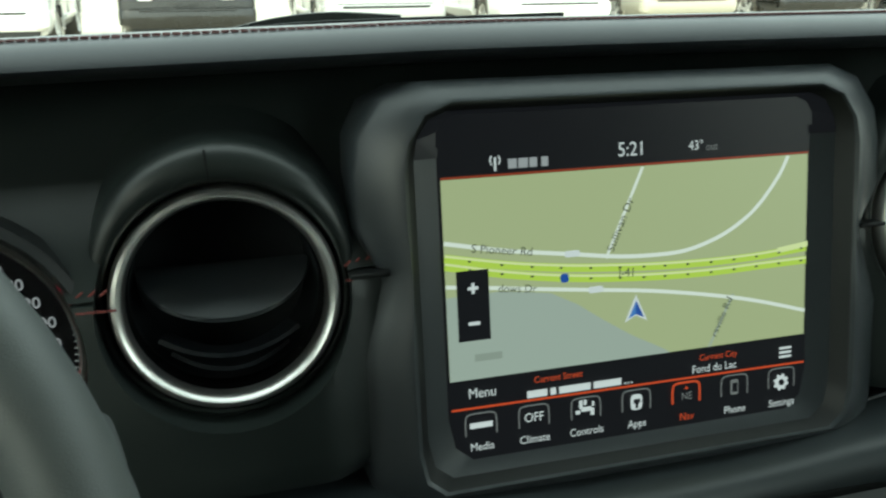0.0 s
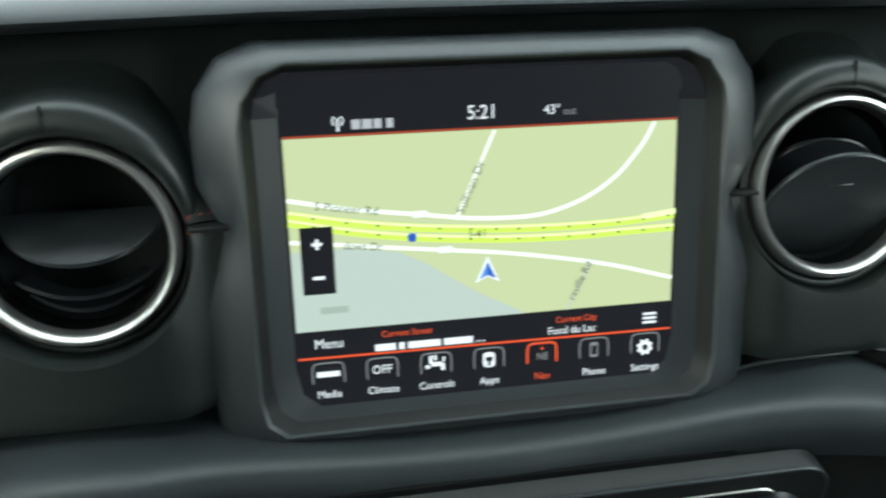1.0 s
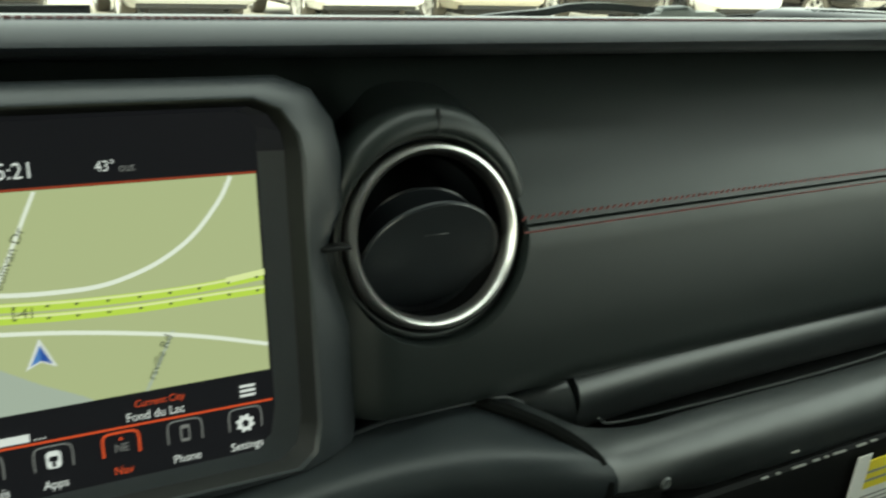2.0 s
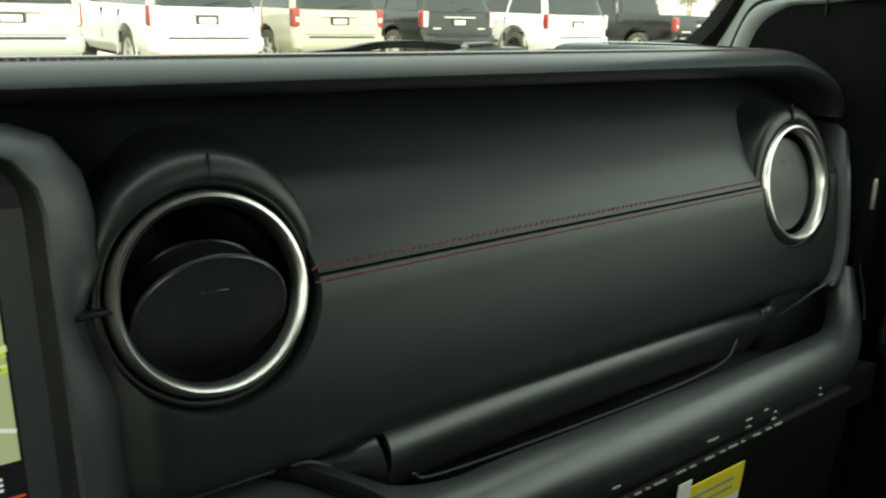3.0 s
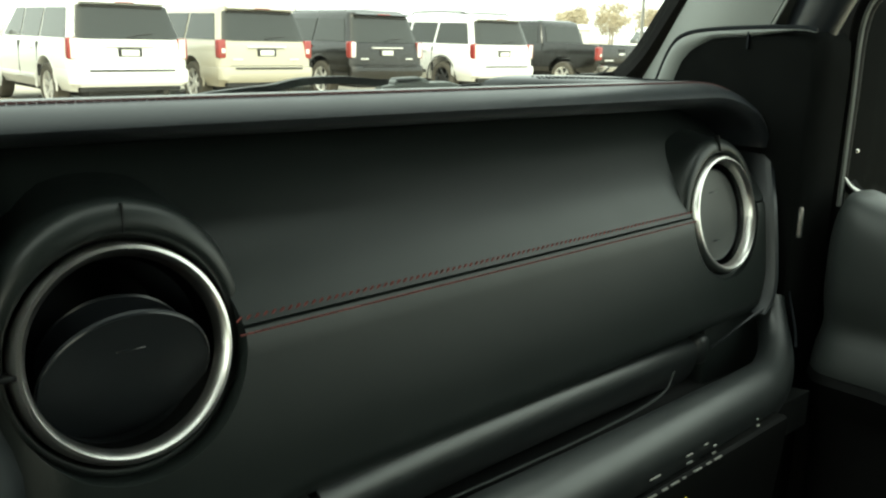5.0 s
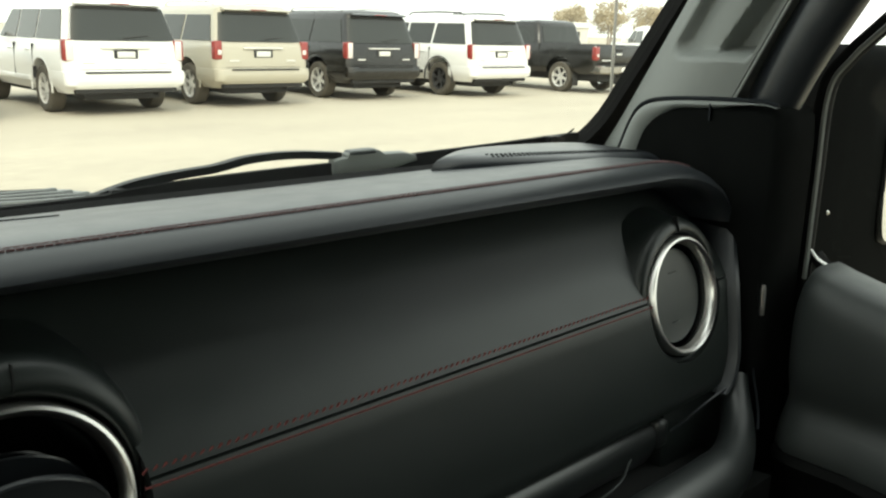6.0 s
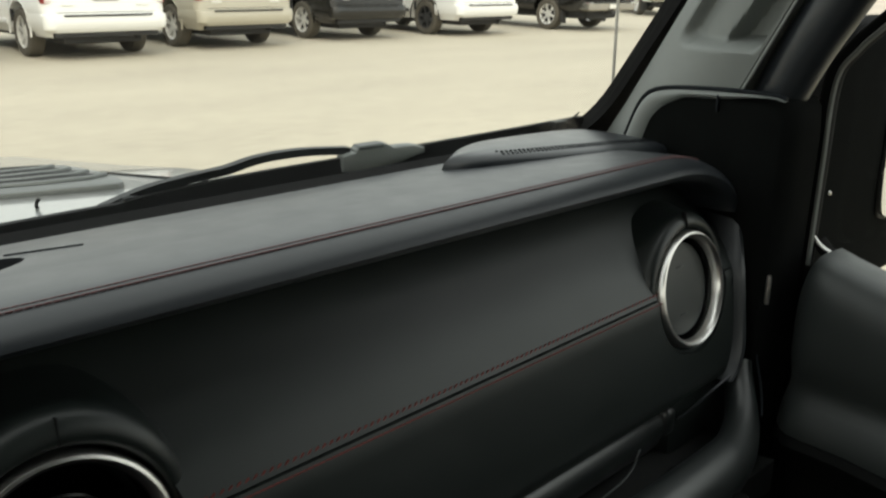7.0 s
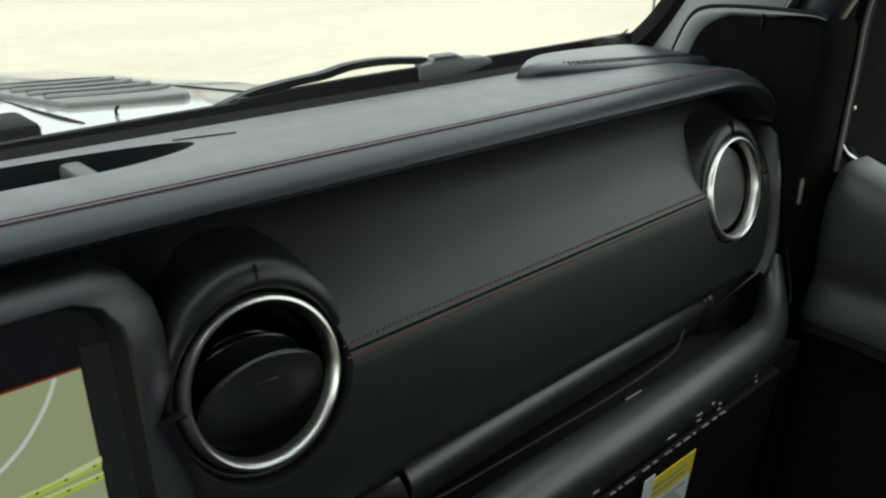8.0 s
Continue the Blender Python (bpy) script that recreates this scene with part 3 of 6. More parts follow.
# ---------------------------------------------------------------- air vents
def air_vent(x, y, z, label, tilt, size=1.0, lean=FACE_LEAN, turn=0.0, hood=0.0108, reach=0.0610):
    """A chrome ring sunk in a padded surround that grows into a brow above it, with a ball of flaps inside."""
    v = thing("air_vent", label, "air vent", facing(x, y, z, lean, turn) @ Matrix.Diagonal((size, size, size, 1)), group="round vents in the dashboard")
    big = reach - hood

    def brow(a, s, h):
        # the outer circle is set higher than the ring, so that the brow thins out towards the sides
        outer = max(0.0494, hood * math.sin(a) + math.sqrt(big * big - (hood * math.cos(a)) ** 2))
        grown = min(1.0, max(0.0, (outer - 0.0494) / 0.0105))
        return 0.0456 + (outer - 0.0456) * s, h * (0.0030 + 0.0060 * grown * grown * (3 - 2 * grown))
    part("surround", lathe([(0.0, 0.25), (0.05, 0.66), (0.12, 0.88), (0.24, 0.98), (0.42, 1.0), (0.60, 0.94), (0.78, 0.80), (0.92, 0.58), (1.04, 0.25), (1.13, -0.25), (1.27, -0.95), (1.50, -1.8), (1.85, -2.8)], 72, brow), M_FACE, v, "raised black surround")
    part("seat", lathe([(0.0438, -0.004), (0.0446, -0.0006), (0.0452, -0.0002), (0.0462, 0.0012)], 64), M_DARK, v)
    part("surround_joint", block((-0.0003, 0.0475, 0.0050), (0.0003, 0.0590, 0.0093)), M_DARK, v, at=pose(0, 0, 0, 0, 0, 4), smooth=False)
    part("ring", lathe([(0.0382, 0.001), (0.0388, 0.0050), (0.0399, 0.0076), (0.0413, 0.0088), (0.0427, 0.0085), (0.0438, 0.0066), (0.0444, 0.003), (0.0442, -0.004)], 72), M_CHROME, v, "satin chrome ring")
    part("sleeve", lathe([(0.0388, 0.0025), (0.0384, -0.004), (0.0377, -0.011)], 64), M_SLEEVE, v, "smoky metal sleeve inside the ring")
    part("barrel", lathe([(0.0378, -0.0105), (0.0376, -0.016), (0.0370, -0.050), (0.0, -0.055)], 48), M_BARREL, v)
    if tilt > 90:
        # a half-round flap lying nearly level
        arc = [(0.0352 * math.cos(t), -0.032 * math.sin(t)) for t in np.linspace(0.05, math.pi - 0.05, 22)]
        part("flap", plate([(0.0345, 0.0)] + arc + [(-0.0345, 0.0)], -0.0012, 0.0012, 0.0008), M_BEZEL, v, "half-round black flap", at=pose(0, 0.0085, -0.024, -57, 0, 0))
        for y_, deep in ((-0.017, -0.006), (-0.024, -0.010)):
            half = math.sqrt(0.0365 ** 2 - y_ * y_)
            pts = [(s * half * 0.86, y_ - 0.008 * (1 - s * s), deep + 0.004 * (1 - s * s)) for s in np.linspace(-1, 1, 13)]
            part("slat", sweep([Vector(p) for p in pts], [(-0.012, -0.0006), (0.0, -0.0009), (0.0, 0.0009), (-0.012, 0.0006)], up=(0, 1, 0)), M_TRIM, v)
        return v
    # a ball of parallel discs: the flap, and two smaller slats behind it
    ball = pose(0.0006, -0.0112, -0.0040, tilt, -4.5, 0) if tilt else pose(0, 0, -0.0045, 0, 0, 0)
    # the closed flap and its edge are coloured paler for the light they catch
    part("flap", lathe([(0.0, 0.0022), (0.020, 0.0021), (0.0338, 0.0012), (0.0351, 0.0), (0.0335, -0.0012), (0.0, -0.0012)], 48), M_BARREL if tilt else M_FLAP_LIT, v, "round black flap", at=ball)
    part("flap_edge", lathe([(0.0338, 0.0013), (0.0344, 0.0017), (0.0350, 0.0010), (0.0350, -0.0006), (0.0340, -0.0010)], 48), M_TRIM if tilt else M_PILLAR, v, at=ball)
    part("flap_tab", block((-0.006, 0.0165, 0.0016), (0.006, 0.0175, 0.0026), 0.0004, 1), M_TRIM, v, at=ball)
    if tilt:
        for ob in v.children[-3:]:
            ob.matrix_basis = pose(0, 0, 0, 0, 0, -8) @ ob.matrix_basis
        ball = pose(0, 0, 0, 0, 0, -8) @ ball
        for back in (0.0165, 0.0255):
            r = math.sqrt(0.0345 ** 2 - back * back)
            part("slat", lathe([(0.0, -back + 0.0007), (r - 0.0006, -back + 0.0007), (r, -back), (r - 0.0006, -back - 0.0007), (0.0, -back - 0.0007)], 40), M_TRIM, v, at=ball)
    else:
        part("flap_tab", block((-0.006, -0.0200, 0.0016), (0.006, -0.0190, 0.0026), 0.0004, 1), M_TRIM, v, at=ball)
    return v


air_vent(VENTS[0][0], 0.0045, VENTS[0][1], "round chrome-ringed air vent with its flap turned level", 100, 0.985)
air_vent(VENTS[1][0], 0.0035, VENTS[1][1], "round chrome-ringed air vent with its flap half open", 36, 0.990, 0.22)
air_vent(VENTS[2][0], 0.0085, VENTS[2][1], "round chrome-ringed air vent with its flap closed", 0, 0.978, 0.22, 2.0, 0.0045, 0.0570)
for x, z, w in ((0.1205, 1.0845, 0.008), (-0.1205, 1.0845, 0.008)):
    part("seam_cover", block((x - w, -0.0045, z - 0.0010), (x + w, 0.002, z + 0.0010), 0.0004, 1), M_DARK, dash)


# ---------------------------------------------------------------- touchscreen
LCD = 0.46  # brightness of the display


def glow(name, rgb, strength):
    return material(name, (0.004, 0.004, 0.004), 0.3, emit=rgb, strength=strength * LCD, spec=0.2)


L_MAP = glow("map_land", (0.53, 0.565, 0.30), 1.0)
L_WATER = glow("map_grey", (0.47, 0.52, 0.44), 1.0)
L_ROAD = glow("map_road", (0.95, 0.97, 0.85), 1.0)
L_HWY = glow("map_highway", (0.62, 0.80, 0.10), 1.0)
L_HWY2 = glow("map_highway_edge", (0.90, 0.95, 0.45), 1.0)
L_WHITE = glow("lit_white", (0.85, 0.86, 0.84), 1.0)
L_GREY = glow("lit_grey", (0.22, 0.22, 0.21), 1.0)
L_RED = glow("lit_red", (0.80, 0.10, 0.03), 0.9)
L_LINE = glow("lit_line", (0.32, 0.05, 0.02), 1.0)
L_BLUE = glow("lit_blue", (0.03, 0.10, 0.42), 1.0)
L_DARKTEXT = material("map_lettering", (0.01, 0.01, 0.01), 0.4, emit=(0.05, 0.06, 0.03), strength=0.5)
L_PANEL = material("screen_black", (0.006, 0.006, 0.007), 0.3, emit=(0.010, 0.010, 0.012), strength=0.4, spec=0.2)

SCREEN = facing(0, 0.0085, 1.1178, 0.16) @ Matrix.Diagonal((1.029, 1.056, 1, 1))
tv = thing("touchscreen", "lit navigation touchscreen in a thick black moulded frame", "touchscreen", SCREEN)


def octo(w, top_v, bottom_v, cham, notch=0.0):
    """Right half of the frame's outline, then its mirror."""
    half = [(w - cham, top_v), (w - cham * 0.45, top_v - cham * 0.22), (w - cham * 0.10, top_v - cham * 0.72), (w, top_v - cham * 1.25), (w, -0.016),
            (w - notch * 0.9, -0.031), (w - notch, -0.037), (w - notch * 0.5, -0.052), (w + notch * 0.25, -0.068), (w, bottom_v + 0.018), (w - 0.0025, bottom_v + 0.006), (w - 0.010, bottom_v)]
    return half + [(-x, y) for x, y in reversed(half)]


ring_specs = [(octo(0.1220, 0.0372, -0.1330, 0.026, 0.0085), -0.042), (octo(0.1213, 0.0368, -0.1326, 0.026, 0.0085), -0.001), (octo(0.1195, 0.0356, -0.1314, 0.026, 0.0085), 0.0026),
              (octo(0.1048, 0.0300, -0.1246, 0.022, 0.002), 0.0112), (octo(0.1025, 0.0288, -0.1232, 0.020, 0.001), 0.0118), (octo(0.1010, 0.0280, -0.1224, 0.018, 0.0), 0.0106),
              (octo(0.0968, 0.0262, -0.1200, 0.014, 0.0), 0.0035), (octo(0.0862, 0.0245, -0.1150, 0.008, 0.0), -0.0008)]
grow = (1.0, 1.0, 1.0, 0.8, 0.7, 0.6, 0.1, 0.0)
rings = [[(x + 0.0013 * g * (x > 0), y + (0.0012 * g if y > 0 else 0.0), z) for x, y in r] for (r, z), g in zip(ring_specs, grow)]
part("bezel", skin(bmesh.new(), rings[:6], ends=False), M_BEZEL, tv, "thick black moulded frame")
part("bezel_step", skin(bmesh.new(), rings[5:7], ends=False), M_DARK, tv, "dark step inside the frame")
part("bezel_reveal", skin(bmesh.new(), rings[6:], ends=False), M_BEZEL, tv, "grey reveal round the display")
part("glass_panel", plate(rounded(0.196, 0.150, 0.006, 4, 0, -0.0465), -0.010, -0.0006), L_PANEL, tv, "black glass panel", smooth=False)
part("top_mask", plate([(-0.0945, 0.0125), (0.0945, 0.0125), (0.0850, 0.0252), (-0.0850, 0.0252)], -0.001, 0.0004), L_PANEL, tv, "black glass above the display", smooth=False)


outer = [(0.0969, 0.0087), (0.0955, 0.0161), (0.0906, 0.0231), (0.0828, 0.0263)]
inner = [(0.0862, 0.0087), (0.0854, 0.0187), (0.0826, 0.0227), (0.0782, 0.0245)]
outer += [(-x, y) for x, y in reversed(outer)]
inner += [(-x, y) for x, y in reversed(inner)]
part("cover_edge", skin(bmesh.new(), [[(x, y, 0.0042) for x, y in outer], [(x, y, -0.0001) for x, y in inner]], closed=False), L_PANEL, tv, "black upper edge of the display cover", smooth=False)


def ui(name, bm, mat, label="", smooth=False):
    return part(name, bm, mat, tv, label, smooth)


def words(text, u, v, size, mat, turn=0.0, z=0.0010, squeeze=0.92, align="CENTER"):
    return wording(text, size, mat, tv, pose(u / 1000, v / 1000, z, 0, 0, turn), "lettering", align, squeeze)


def mm(points):
    return [(u / 1000, v / 1000) for u, v in points]


def slab(u0, v0, u1, v1, z):
    return flat(mm([(u0, v0), (u1, v0), (u1, v1), (u0, v1)]), z)


ui("map_area", slab(-85.5, -81.0, 85.5, 0.0, 0.0), L_MAP, "olive green navigation map")
ui("map_water", flat(mm([(-85.5, -81), (-85.5, -46.5), (-62, -46), (-40, -49), (-28, -55), (-16, -63), (-2, -71.5), (12, -78.5), (16, -81)]), 0.0002), L_WATER, "pale grey area of the map")
ui("map_road", ribbon(mm(curve2([(-85.5, -24.6), (-60, -29.6), (-30, -33.8), (-8, -36.8), (10, -37.7), (22, -37.3), (32, -35.3), (43, -31.5), (53, -26), (60, -20.5), (66, -14), (71, -7.5), (75, -0.3)])), 0.0017, 0.0004), L_ROAD)
ui("map_road", ribbon(mm([(3.2, -0.4), (-14.4, -37.0)]), 0.0013, 0.0004), L_ROAD)
ui("map_road", ribbon(mm(curve2([(-85.5, -42.0), (-66, -44.2), (-42, -47.2), (-19.5, -49.8), (8.6, -53.2), (38, -58.2), (60, -63), (85.5, -70.1)])), 0.0016, 0.0004), L_ROAD)
ui("map_road", ribbon(mm([(47.5, -58.5), (35.5, -81)]), 0.0010, 0.0003), L_WATER)
for lane, off in (("map_highway", 0.0), ("map_highway", -4.4)):
    line = curve2([(-85.5, -30.6 + off * 0.72), (-58, -35.8 + off * 0.85), (-32, -39.3 + off * 0.95), (-5, -41.6 + off), (16, -42.8 + off), (39, -43.3 + off), (62, -42.9 + off), (85.5, -41.3 + off * 1.3)])
    ui(lane, ribbon(mm(line), 0.0034, 0.0004), L_HWY, "bright green highway line")
    ui("highway_edge", ribbon(mm([(u, v + 1.0) for u, v in line]), 0.0009, 0.0006), L_HWY2)
    dots = bmesh.new()
    for i in range(3, len(line) - 1, 4):
        box(dots, (line[i][0] / 1000 - 0.0006, line[i][1] / 1000 - 0.0004, 0.0006), (line[i][0] / 1000 + 0.0006, line[i][1] / 1000 + 0.0004, 0.0008))
    tagged(ui("highway_marks", dots, L_DARKTEXT), kind="stuff")
for u, v in ((-30, -33.6), (-19.5, -49.6)):
    ui("road_badge", plate(mm(rounded(7, 2.6, 1.2, 4, u, v)), 0.0004, 0.0008), L_WHITE)
ui("route_shield", plate(mm(rounded(3.6, 3.6, 1.0, 3, -33.8, -43.3)), 0.0006, 0.0010), L_BLUE)
ui("map_marks", flat(mm([(70, -40.2), (86, -38.5), (86, -41.0), (70, -42.6)]), 0.0007), L_HWY2)
words("S Pioneer Rd", -61, -29.4, 0.0048, L_DARKTEXT, -8, squeeze=1.06)
words("Sullivan Dr", -7.6, -23.5, 0.0050, L_DARKTEXT, 64.5, squeeze=1.08)
words("I-41", -5.0, -43.9, 0.0056, L_DARKTEXT, -3)
words("dows Dr", -55, -45.6, 0.0047, L_DARKTEXT, -6, squeeze=1.0)
words("rsville Rd", 41.5, -68.0, 0.0050, L_DARKTEXT, 63, squeeze=1.0)
ui("zoom_box", slab(-81.2, -64.7, -67.4, -36.1, 0.0012), L_PANEL, "black zoom buttons")
ui("zoom_plus", ribbon(mm([(-76.5, -43.3), (-72.1, -43.3)]), 0.0013, 0.0014), L_WHITE)
ui("zoom_plus", ribbon(mm([(-74.3, -41.1), (-74.3, -45.5)]), 0.0013, 0.0015), L_WHITE)
ui("zoom_minus", ribbon(mm([(-76.8, -57.6), (-71.8, -57.6)]), 0.0014, 0.0014), L_WHITE)
ui("map_scale", slab(-74.5, -73.6, -62.5, -70.6, 0.0006), glow("scale_bar", (0.36, 0.40, 0.33), 1.0))
ui("position_arrow", flat(mm([(-1, -53.6), (4.3, -65.2), (-1.2, -62.6), (-6.6, -65.2)]), 0.0012), L_WHITE, "white and blue position arrow")
ui("arrow_left", flat(mm([(-1, -56.0), (-1.2, -62.0), (-4.8, -63.7)]), 0.0014), glow("lit_pale_blue", (0.10, 0.25, 0.62), 1.0))
ui("arrow_right", flat(mm([(-1, -56.0), (-1.2, -62.0), (2.7, -63.7)]), 0.0014), L_BLUE)
# bars above and below the map
ui("red_line", ribbon(mm([(-85.5, 0.6), (85.5, 0.6)]), 0.0009, 0.0004), L_LINE)
ui("red_line", ribbon(mm([(-85.5, -93.0), (85.5, -94.0)]), 0.0009, 0.0004), L_RED)
words("5:21", -2.2, 7.0, 0.0082, L_WHITE)
words("43°", 28.3, 6.8, 0.0056, L_WHITE)
words("out", 36.0, 6.0, 0.0046, L_GREY)
sx = bmesh.new()
for u0, u1 in ((-57, -53.4), (-52.6, -48.6), (-47.8, -44.6), (-42.6, -39.8)):
    box(sx, (u0 / 1000, 0.0028, 0.0004), (u1 / 1000, 0.0066, 0.0008))
ui("station_bars", sx, glow("lit_dim_white", (0.42, 0.42, 0.42), 1.0), "pale bars of unreadable writing")
aer = bmesh.new()
ribbon(mm([(-62.6, 2.2), (-62.6, 7.6)]), 0.0009, 0.0006, aer)
for s in (-1, 1):
    ribbon(mm([(-62.6 + s * 1.5, 4.6), (-62.6 + s * 2.2, 6.4), (-62.6 + s * 1.5, 8.2)]), 0.0006, 0.0006, aer)
ui("aerial_icon", aer, L_WHITE)
words("Menu", -72.0, -86.8, 0.0060, L_WHITE)
addr = bmesh.new()
u = -52.0
for w in (9.0, 2.4, 14.5, 13.0):
    box(addr, (u / 1000, -0.0921, 0.0004), ((u + w) / 1000, -0.0892, 0.0008))
    u += w + 1.6
for k in range(3):
    box(addr, ((u + k * 1.6) / 1000, -0.0921, 0.0004), ((u + k * 1.6 + 0.6) / 1000, -0.0915, 0.0008))
ui("writing", addr, L_WHITE, "white bars of writing")
words("Current Street", -37.8, -84.7, 0.0040, L_RED)
words("Current City", 39.8, -85.3, 0.0040, L_RED)
words("Fond du Lac", 37.8, -90.3, 0.0050, L_WHITE)
for k in range(3):
    ui("menu_line", ribbon(mm([(72.0, -86.2 - k * 2.0), (78.5, -86.2 - k * 2.0)]), 0.0011, 0.0006), L_WHITE)
NAMES = (("Media", -73), ("Climate", -49.3), ("Controls", -25.2), ("Apps", -1.0), ("Nav", 23.7), ("Phone", 48.5), ("Settings", 73.4))
for text, u in NAMES:
    lit = text == "Nav"
    words(text, u, -109.6 - (u + 73) * 0.013, 0.0048, L_RED if lit else L_WHITE)
    hoop = curve2([(u - 6.8, -104.6), (u - 6.8, -98.6), (u - 5.6, -95.8), (u, -95.4), (u + 5.6, -95.8), (u + 6.8, -98.6), (u + 6.8, -104.6)], 5)
    ui("button_outline", ribbon(mm(hoop), 0.0010 if lit else 0.0006, 0.0006), L_RED if lit else L_GREY)
ui("media_icon", slab(-78.0, -101.6, -68.0, -99.2, 0.0008), L_WHITE)
words("OFF", -49.4, -100.6, 0.0056, L_WHITE)
words("NE", 23.8, -101.6, 0.0048, L_GREY)
ui("compass_tip", flat(mm([(22.8, -98.4), (24.6, -98.4), (23.7, -96.9)]), 0.0008), L_RED)
seat = bmesh.new()
for uu, vv, w, h in ((-27.6, -98.4, 1.4, 3.6), (-25.0, -100.6, 4.6, 1.8), (-22.2, -102.0, 1.6, 3.0), (-29.0, -101.6, 2.0, 1.4), (-25.6, -97.6, 1.2, 2.2), (-21.8, -98.6, 0.9, 2.0)):
    box(seat, ((uu - w / 2) / 1000, (vv - h / 2) / 1000, 0.0004), ((uu + w / 2) / 1000, (vv + h / 2) / 1000, 0.0008), m=pose(0, 0, 0))
ui("controls_icon", seat, L_WHITE)
ui("apps_icon", plate(mm(rounded(5.4, 6.8, 1.6, 3, -1.0, -100.9)), 0.0004, 0.0008), L_WHITE)
ui("apps_notch", slab(-2.6, -101.4, 0.6, -99.4, 0.0010), L_PANEL)
ui("apps_notch", slab(-1.7, -103.6, -0.3, -101.2, 0.0010), L_PANEL)
ui("phone_icon", plate(mm(rounded(3.8, 6.8, 0.8, 3, 48.5, -100.9)), 0.0004, 0.0008), L_GREY)
ui("phone_face", slab(47.2, -103.0, 49.8, -98.8, 0.0010), L_PANEL)
gear = []
for i in range(32):
    a, r = 2 * math.pi * i / 32, (3.9 if (i // 2) % 2 else 3.0)
    gear.append((73.3 + r * math.cos(a), -102.0 + r * math.sin(a)))
ui("gear_icon", plate(mm(gear), 0.0004, 0.0008), L_WHITE)
ui("gear_hole", plate(mm([(73.3 + 1.5 * math.cos(i * 0.524), -102.0 + 1.5 * math.sin(i * 0.524)) for i in range(12)]), 0.0008, 0.0010), L_PANEL)


# ---------------------------------------------------------------- centre stack below the screen
stack = thing("centre_console", "black centre console with a smooth ledge under the screen", "console", pose(0, 0, 0))


def table(xs, ys):
    """A rounded line through the values, as dense columns for interpolation."""
    line = curve2(list(zip(xs, ys)), 10)
    return [p[0] for p in line], [p[1] for p in line]


SET_BACK = table((0, 0.05, 0.10, 0.13, 0.155, 0.181, 0.206, 0.226), (0.0450, 0.0435, 0.0455, 0.0490, 0.0545, 0.0620, 0.0720, 0.0765))
FRONT_DROP = table((0.12, 0.15, 0.20, 0.226), (0, 0.0005, 0.0020, 0.0050))


def droop(x, y, z):
    """The ledge is set back beside the screen's lower corners, and falls away to its ends."""
    a = abs(x)
    if y < 0:
        y *= np.interp(a if x > 0 else min(a, 0.155), *SET_BACK) / 0.0585
    front = max(0.0, min(1.0, (-y - 0.016) / 0.034))
    front = front * front * (3 - 2 * front)
    back = max(0.0, a - 0.195)
    z -= 3.0 * back * back * (1 - front) + np.interp(a, *FRONT_DROP) * front
    u = np.interp(a, (0.030, 0.190), (1, 0))
    z -= 0.0145 * u * u * (3 - 2 * u)
    if x > 0.15:
        end = 0.1935 + 0.62 * (max(0.0, -y) - 0.017)
        x = 0.15 + (x - 0.15) * (end - 0.15) / 0.076
    return (x, y, z)


part("ledge", along_x([(0.04, 0.999), (-0.008, 0.9985), (-0.014, 0.9985), (-0.020, 0.9985), (-0.026, 0.9985), (-0.032, 0.9985), (-0.038, 0.9984), (-0.044, 0.9980), (-0.049, 0.9970), (-0.0535, 0.9950), (-0.0565, 0.9915),
                       (-0.0583, 0.9870), (-0.0585, 0.9800), (-0.056, 0.972), (0.04, 0.955)], -0.250, 0.226, 120, droop), M_LEDGE, stack, "smooth dark ledge with a rounded front")
gap = smooth_path([(0.1865, -0.006, 0.9972), (0.1935, -0.017, 0.9990), (0.204, -0.034, 0.9985), (0.214, -0.050, 0.9962), (0.2225, -0.0645, 0.9905), (0.2268, -0.0725, 0.9815), (0.2268, -0.0745, 0.966)], 6)
part("ledge_edge", sweep(smooth_path([(0.121, -0.0095, 0.9935), (0.140, -0.0105, 0.9972), (0.162, -0.0125, 0.9990), (0.190, -0.0130, 0.9996), (0.205, -0.0135, 0.9988), (0.2165, -0.0150, 0.9935), (0.226, -0.0160, 0.9890), (0.235, -0.0170, 0.9845)], 6), circle(0.0011, 8)), M_BEZEL, stack, "thin raised back edge")
part("ledge_gap", sweep(gap, circle(0.0032, 8)), M_HOUSING, stack, "dark joint beside the ledge")
part("fascia", along_x([(0.0, 0.968), (-0.046, 0.974), (-0.056, 0.945), (-0.088, 0.80), (0.0, 0.80)], -0.235, 0.250, 8), M_BLACK, stack)
hvac = facing(0.0, -0.0560, 0.9535, -0.22)
part("control_frame", plate(rounded(0.300, 0.086, 0.018, 6, 0, -0.0215), -0.008, 0.0030, 0.0025), M_DARK, stack, "dark moulded control frame", at=hvac)
part("control_plate", plate(rounded(0.250, 0.062, 0.012, 5, 0, -0.021), -0.006, 0.0040, 0.0008), M_GLOSS, stack, "gloss black climate control plate", at=hvac)
rim = rounded(0.298, 0.084, 0.017, 6, 0, -0.0215)
part("frame_rim", sweep([Vector((x, y, 0.0026)) for x, y in rim + rim[:1]], circle(0.0009, 6), up=(0, 0, 1)), M_BEZEL, stack, "thin dark grey rim", at=hvac)
rim = rounded(0.251, 0.063, 0.0125, 5, 0, -0.021)
part("plate_rim", sweep([Vector((x, y, 0.0034)) for x, y in rim + rim[:1]], circle(0.0006, 6), up=(0, 0, 1)), M_CHROME, stack, "thin silver rim", at=hvac)
